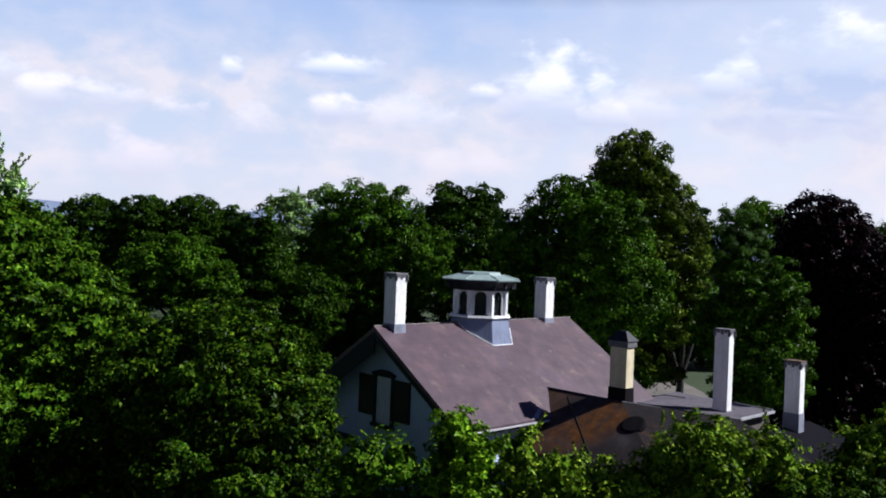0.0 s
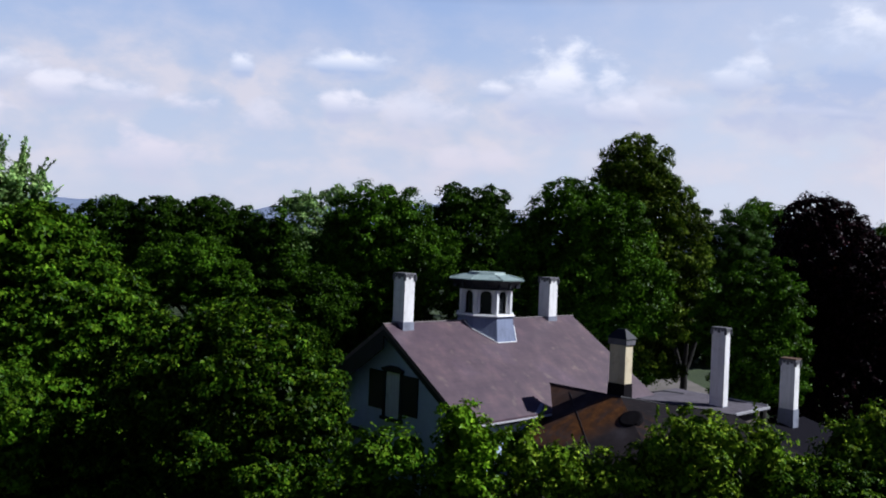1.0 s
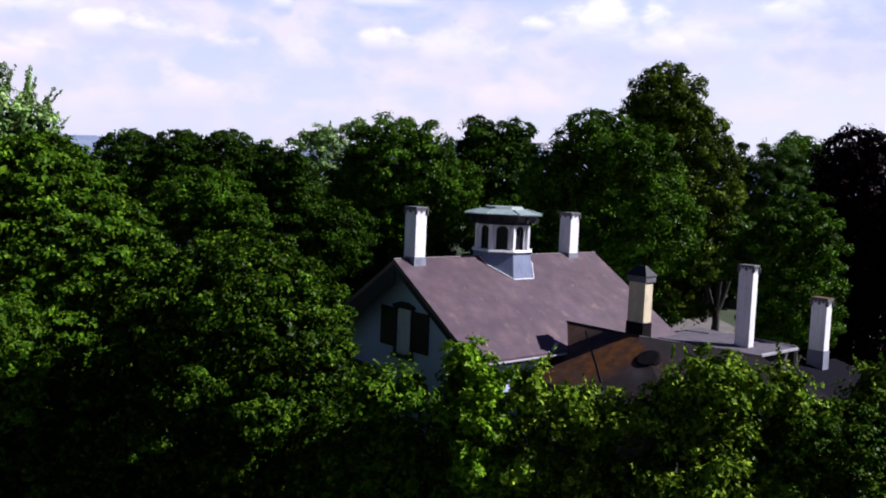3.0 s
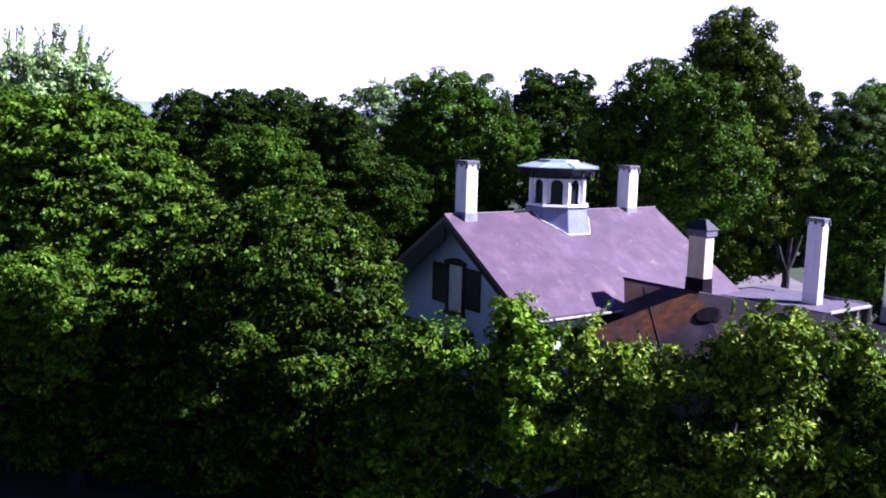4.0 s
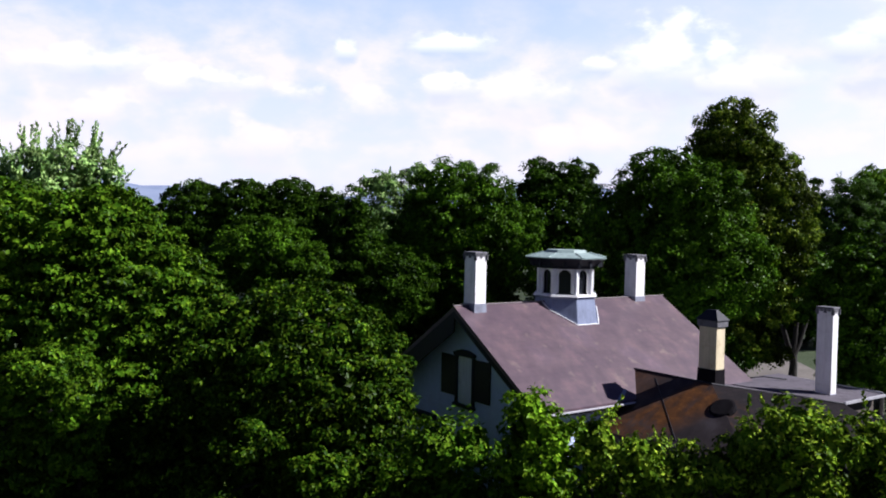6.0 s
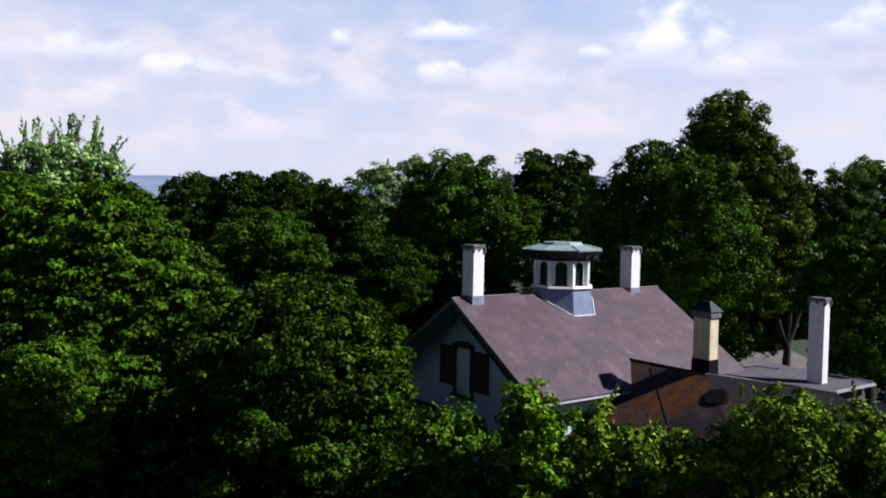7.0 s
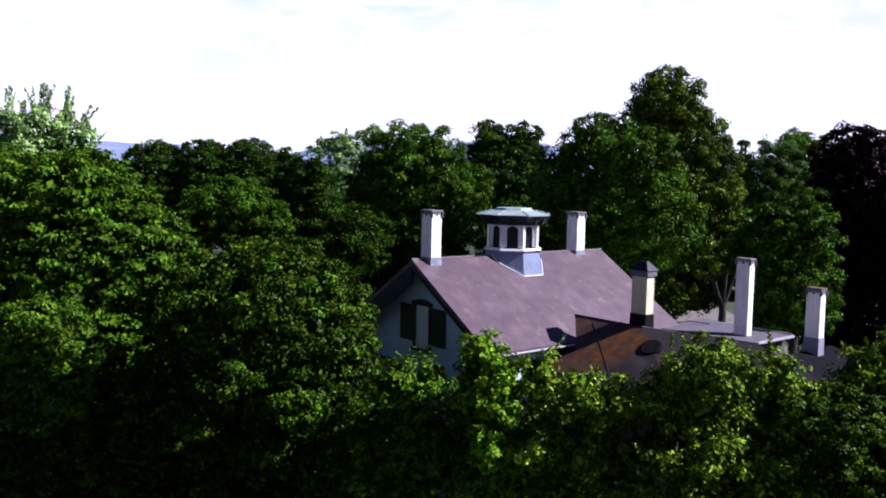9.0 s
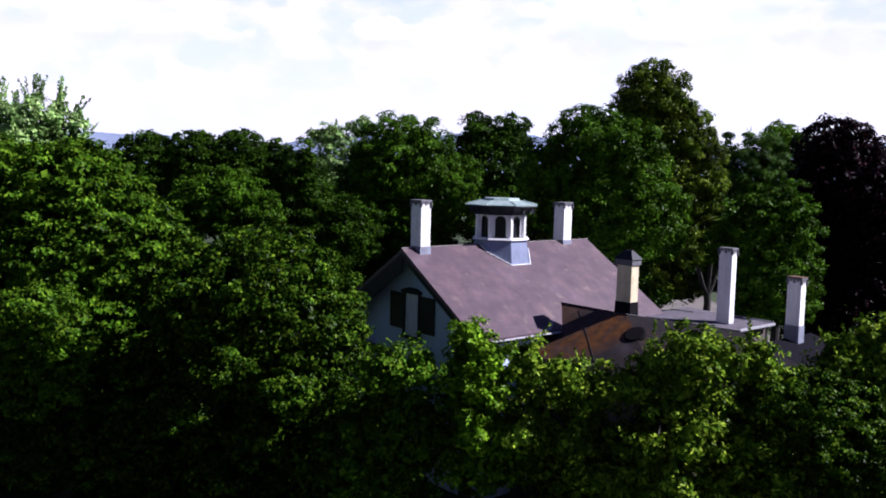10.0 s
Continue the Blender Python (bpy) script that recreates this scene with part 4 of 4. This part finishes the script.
# trees behind the house
tree("tall olive green maple with a domed top", 11.04, 44.4, 17.75, [(0, -1.2, 15.95, 1.92, 1.63, 1.8), (-1.19, -1.2, 15.24, 0.99, 0.84, 0.87), (1.15, -1.2, 15, 1.05, 0.89, 1.22), (1.59, -1.2, 13.6, 1.81, 1.54, 2.1), (-0.29, -1.2, 13.35, 1.75, 1.49, 2.04), (2.28, -1.2, 11.43, 1.82, 1.54, 2.93), (0.4, -1.2, 11.09, 2.35, 1.99, 2.64), (1.99, -1.2, 8.48, 1.71, 1.45, 2.06), (0.28, -1.2, 7.26, 1.95, 1.66, 1.77), (1.07, -0.9, 5.89, 1.37, 1.17, 1.19), (1.99, -0.6, 5.72, 1.2, 1.02, 0.84), (3.29, -0.4, 7.97, 1.32, 1.12, 1.08)], 0.129, LEAF_DOME, 31, thin=1.0, gap=0.95, rough=0.45, inner=1.4, clump=(0.32, 0.60), flat=0.95, trunk_r=0.4)
tree("broad dark green maple before the domed one", 7.57, 42.8, 15.26, [(0, -1.2, 13.23, 2.03, 1.72, 2.03), (1.72, -1.2, 12.48, 2.25, 1.92, 2.4), (2.26, -1.2, 9.68, 2.84, 2.41, 3.12), (0.08, -1.5, 9.92, 2.2, 1.87, 2.59), (-2.06, -1.2, 11.84, 1.47, 1.25, 2.03), (1.64, -0.6, 7.02, 1.91, 1.62, 2.46), (2.77, -0.4, 5.27, 1.75, 1.49, 1.46)], 0.125, LEAF_FAR, 46, thin=0.8, gap=1.0, rough=0.45, inner=1.4, clump=(0.36, 0.68), flat=0.95, trunk_r=0.4)
tree("broad green tree behind the ridge of the house", -2.36, 46.4, 14.89, [(0, -1.2, 12.26, 2.3, 1.95, 2.63), (-1.51, -1.2, 10.85, 1.6, 1.36, 2.39), (1.84, -1.2, 12, 1.78, 1.51, 2.63), (0.13, 0, 9.45, 3, 2.55, 3), (2.96, -0.6, 10.17, 2.02, 1.72, 2.8)], 0.131, LEAF_FAR, 32, thin=0.6, gap=0.95, rough=0.45, inner=1.4, clump=(0.36, 0.68), flat=0.95, trunk_r=0.36)
tree("dark green round tree in the far row", 2.33, 50.4, 15.46, [(0, -1.2, 13.8, 1.26, 1.07, 1.66), (1.99, -1.2, 13.65, 1.39, 1.18, 1.59), (0.9, -1.2, 11.44, 2.83, 2.41, 3), (2.94, -1.2, 9.83, 2.34, 1.99, 2.67)], 0.140, LEAF_SHADED, 33, thin=0.6, gap=0.92, rough=0.45, inner=1.4, clump=(0.34, 0.60), flat=0.95)
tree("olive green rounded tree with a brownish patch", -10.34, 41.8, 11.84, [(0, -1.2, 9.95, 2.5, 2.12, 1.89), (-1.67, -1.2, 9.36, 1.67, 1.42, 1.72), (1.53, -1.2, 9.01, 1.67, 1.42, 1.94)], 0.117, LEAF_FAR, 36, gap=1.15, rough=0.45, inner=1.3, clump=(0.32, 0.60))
tree("narrow tree behind the maple with leaves darkened for shade", -6.53, 43, 13.32, [(0, -1.2, 11.56, 1.02, 0.87, 1.76), (0.16, -1.2, 9.86, 1.31, 1.12, 2.28), (-0.69, -1.2, 8.41, 1.72, 1.46, 2.29), (2.03, -1.2, 8.47, 2, 1.7, 2.29)], 0.120, LEAF_SHADED, 37, gap=1.15, rough=0.45, inner=1.3, clump=(0.32, 0.60))
tree("thin light-topped tree behind the broad one", -6.62, 50.4, 15, [(0, -1.2, 13.6, 1.13, 0.96, 0.86), (2.08, -1.2, 14.17, 0.93, 0.79, 0.83), (0.86, -1.2, 11.24, 2.33, 1.98, 3)], 0.140, LEAF_PALE, 38, trunk_r=0.1, clump=(0.32, 0.52), shoots=12, dense=0.6)
tree("green round-headed tree beside the drive", 17.18, 41.2, 11.71, [(0, -1.2, 8.84, 1.59, 1.35, 2.87), (-1.64, -1.2, 8.94, 1.5, 1.28, 2.6), (-0.55, -1.2, 6.62, 2.33, 1.98, 2.47), (-2.34, -1.2, 8.24, 0.93, 0.79, 2.05), (-1.47, -0.4, 5.93, 1.29, 1.1, 1.68), (-2.65, -0.6, 8.45, 1.22, 1.04, 1.44)], 0.119, LEAF_FAR, 39, thin=0.8, gap=1.15, rough=0.45, inner=1.3, clump=(0.30, 0.55))
tree("dark purple copper beech", 20.94, 45, 15.05, [(0, -1.2, 13.22, 2.13, 1.81, 1.83), (0.74, -1.2, 11.02, 3.12, 2.65, 3.27), (2.09, -1.2, 8.67, 3.28, 2.79, 4.48), (-0.95, -1.2, 9.5, 1.79, 1.52, 3.28), (1.46, -1.2, 4.73, 3.61, 3.07, 3.61)], 0.162, LEAF_PURPLE, 40, rough=0.45, clump=(0.32, 0.62), flat=0.95)
tree("green pine with layered boughs", 19.75, 53, 14.87, [(0, -1.2, 13.47, 1.53, 1.3, 1.39), (-0.67, -1.2, 11.79, 2.17, 1.84, 2.1), (0.74, -1.2, 11.48, 2.1, 1.78, 2.1), (-1.9, -1.2, 13.78, 0.45, 0.38, 1.04), (-1.68, -1.2, 12.29, 0.91, 0.77, 1.4)], 0.147, LEAF_PINE, 41, shoots=16, clump=(0.41, 0.78), narrow=0.3, lift=0.15)
tree("green round-headed tree behind the pine", 21.85, 54.7, 15.39, [(0, -1.2, 14.49, 1.51, 1.28, 0.9), (0.45, -1.2, 12.93, 1.8, 1.53, 1.8)], 0.151, LEAF_MAPLE, 44, clump=(0.38, 0.65))
tree("green tree past the copper beech", 26.91, 49.4, 14.02, [(0, -1.2, 12, 2.02, 1.71, 2.02), (0.19, -1.2, 9.4, 2.62, 2.22, 3.27)], 0.137, LEAF_FAR, 42, clump=(0.41, 0.72))
tree("dark green tree closing the row", -21.34, 49.4, 13.17, [(0, -1.2, 11.21, 2.94, 2.5, 1.96), (-0.04, -1.2, 8.92, 3.28, 2.79, 2.63)], 0.138, LEAF_SHADED, 43, clump=(0.41, 0.72))
tree("dark green tree in the far row", -17.21, 50.5, 13.71, [(0, -1.2, 11.57, 2.07, 1.76, 2.14), (-0.02, -1.2, 9.23, 2.18, 1.86, 2.68)], 0.141, LEAF_SHADED, 34, group="far row of trees", gap=0.82, flat=0.9, rough=0.45, thin=0.7, inner=1.4, clump=(0.28, 0.50))
tree("dark green tree in the far row", -14.36, 50.7, 13.88, [(0, -1.2, 11.8, 1.94, 1.65, 2.08), (-0.01, -1.2, 9.46, 2.05, 1.74, 2.69)], 0.141, LEAF_SHADED, 134, group="far row of trees", gap=0.82, flat=0.9, rough=0.45, thin=0.7, inner=1.4, clump=(0.28, 0.50))
tree("dark green tree in the far row", -11.72, 50.9, 13.92, [(0, -1.2, 11.86, 2.02, 1.72, 2.05), (0, -1.2, 9.51, 2.13, 1.81, 2.7)], 0.142, LEAF_SHADED, 234, group="far row of trees", gap=0.82, flat=0.9, rough=0.45, thin=0.7, inner=1.4, clump=(0.28, 0.50))
tree("dark green tree in the far row", -9.58, 51.1, 13.51, [(0, -1.2, 11.55, 1.52, 1.29, 1.96), (0.01, -1.2, 9.18, 1.6, 1.36, 2.71)], 0.142, LEAF_SHADED, 334, group="far row of trees", gap=0.82, flat=0.9, rough=0.45, thin=0.7, inner=1.4, clump=(0.28, 0.50))
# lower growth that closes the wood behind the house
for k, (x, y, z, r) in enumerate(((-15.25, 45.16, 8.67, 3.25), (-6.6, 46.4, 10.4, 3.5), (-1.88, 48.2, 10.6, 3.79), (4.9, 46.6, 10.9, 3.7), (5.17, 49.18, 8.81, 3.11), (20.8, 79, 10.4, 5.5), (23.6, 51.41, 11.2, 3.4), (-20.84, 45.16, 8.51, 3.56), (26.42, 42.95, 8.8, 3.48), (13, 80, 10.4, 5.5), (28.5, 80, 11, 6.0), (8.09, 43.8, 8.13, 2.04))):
    tree("understorey tree with leaves coloured dark for the shade of the wood", x, y, z, [(0, 0, z * 0.52, r, r * 0.8, z * 0.5)], 0.19 if y < 60 else 0.34, LEAF_SHADED, 60 + k, clump=(0.45, 0.75), inner=1.5, group="understorey trees")


def forked_tree(label, x, y, seed):
    """A tree whose bare forked trunk stands in the open, with its crown lost in the wood above."""
    g0 = rise(x, y)
    root = new("tree")
    root.matrix_world = pose(x, y, g0)
    tagged(root, label, "tree")
    rng = np.random.default_rng(seed)
    b_ = B()
    tube(b_, [(0, 0, -0.2), (0, 0, 0.2), (0.05, 0, 1.2), (0.0, 0, 1.9)], [0.44, 0.29, 0.25, 0.26], 12)
    part("trunk", b_, BARK, root, "dark bare trunk")
    for side, h in ((-1, 5.6), (1, 5.2), (0.25, 5.8)):
        b_ = B()
        tube(b_, [(0, 0, 1.75), (side * 0.35, 0.05, 2.6), (side * 0.75, 0.1, 3.9), (side * 1.1, 0.1, h)], [0.22, 0.19, 0.15, 0.10], 9)
        part("limb", b_, BARK, root)
    n = 9000
    d = rng.normal(size=(n, 3))
    d /= np.linalg.norm(d, axis=1, keepdims=True)
    pos = np.array([0, 0, 7.0]) + d * np.array([2.8, 2.6, 2.2]) * rng.uniform(0.5, 1.0, (n, 1))
    leaf_mesh("crown", pos, d + rng.normal(size=(n, 3)) * 0.5, 0.26 * rng.uniform(0.7, 1.3, n), rng, LEAF_FAR, root)


forked_tree("forked bare-trunked tree at the edge of the gravel", 19.85, 60.8, 90)

tree("low dark green tree in the near row", 12.3, 25, 5.55, [(-0.05, 0, 3.76, 2.4, 1.8, 2.2), (2.09, 0.2, 3.1, 2.2, 1.8, 2)], 0.115, LEAF_OLIVE, 21, clump=(0.25, 0.46), shoots=10)


def far_woods():
    """Distant wooded country between the garden and the hills."""
    rng = np.random.default_rng(5)
    m = 2600
    x, y = rng.uniform(-420, 420, m), 95 + 330 * rng.uniform(0, 1, m) ** 1.4
    h = rng.uniform(8.0, 11.6, m)
    of = rng.integers(m, size=56000)
    d = rng.normal(size=(56000, 3))
    d /= np.linalg.norm(d, axis=1, keepdims=True)
    d[:, 2] = np.abs(d[:, 2])
    pos = np.stack([x[of], y[of], 1.4 + h[of] * 0.55], 1) + d * np.stack([3.6 + 0 * h[of], 3.6 + 0 * h[of], h[of] * 0.45], 1) * rng.uniform(0.75, 1.0, (56000, 1))
    ob = leaf_mesh("far_woods", pos, d + [0, 0, 0.5] + rng.normal(size=pos.shape) * 0.35, rng.uniform(1.0, 2.0, 56000), rng, LEAF_FAR, None)
    tagged(ob, "dark green woods stretching away towards the hills", "woods", kind="stuff")


far_woods()


def unseen_woods():
    """Added unseen wood on both sides and behind the viewpoint, blocking low skylight."""
    rng = np.random.default_rng(6)
    m, n = 150, 24000
    a = rng.uniform(math.radians(150), math.radians(390), m)
    x, y = 58 * np.cos(a), 24 + 46 * np.sin(a)
    x, y = x * rng.uniform(1.0, 1.25, m), 24 + (y - 24) * rng.uniform(1.0, 1.25, m)
    h = rng.uniform(14, 19, m)
    of = rng.integers(m, size=n)
    d = rng.normal(size=(n, 3))
    d /= np.linalg.norm(d, axis=1, keepdims=True)
    pos = np.stack([x[of], y[of], h[of] * 0.52], 1) + d * np.stack([4.2 + 0 * h[of], 4.2 + 0 * h[of], h[of] * 0.48], 1) * rng.uniform(0.7, 1.0, (n, 1))
    ob = leaf_mesh("unseen_woods", pos, d + rng.normal(size=pos.shape) * 0.35, rng.uniform(0.8, 1.5, n), rng, LEAF_SHADED, None)
    tagged(ob, "added dark green wood out of view that blocks low skylight", "woods", kind="stuff")


unseen_woods()

for k, (x, y, z, r) in enumerate(((-10.02, 27.4, 4.37, 2.2), (-15, 28, 3.95, 2.4), (-12.49, 27.2, 3.33, 2.2), (-11.17, 32.6, 7.36, 3.2), (-8.71, 33.2, 6.57, 2.6), (-13.72, 37, 5.64, 3.4), (-18.56, 28.2, 3.32, 2.4))):
    tree("low dark green bush in front of the maples", x, y, z, [(0, 0, z * 0.55, r, r * 0.8, z * 0.45)], 0.15, LEAF_OLIVE, 80 + k, category="bush", clump=(0.25, 0.43), trunk_r=0.1, group="bushes")
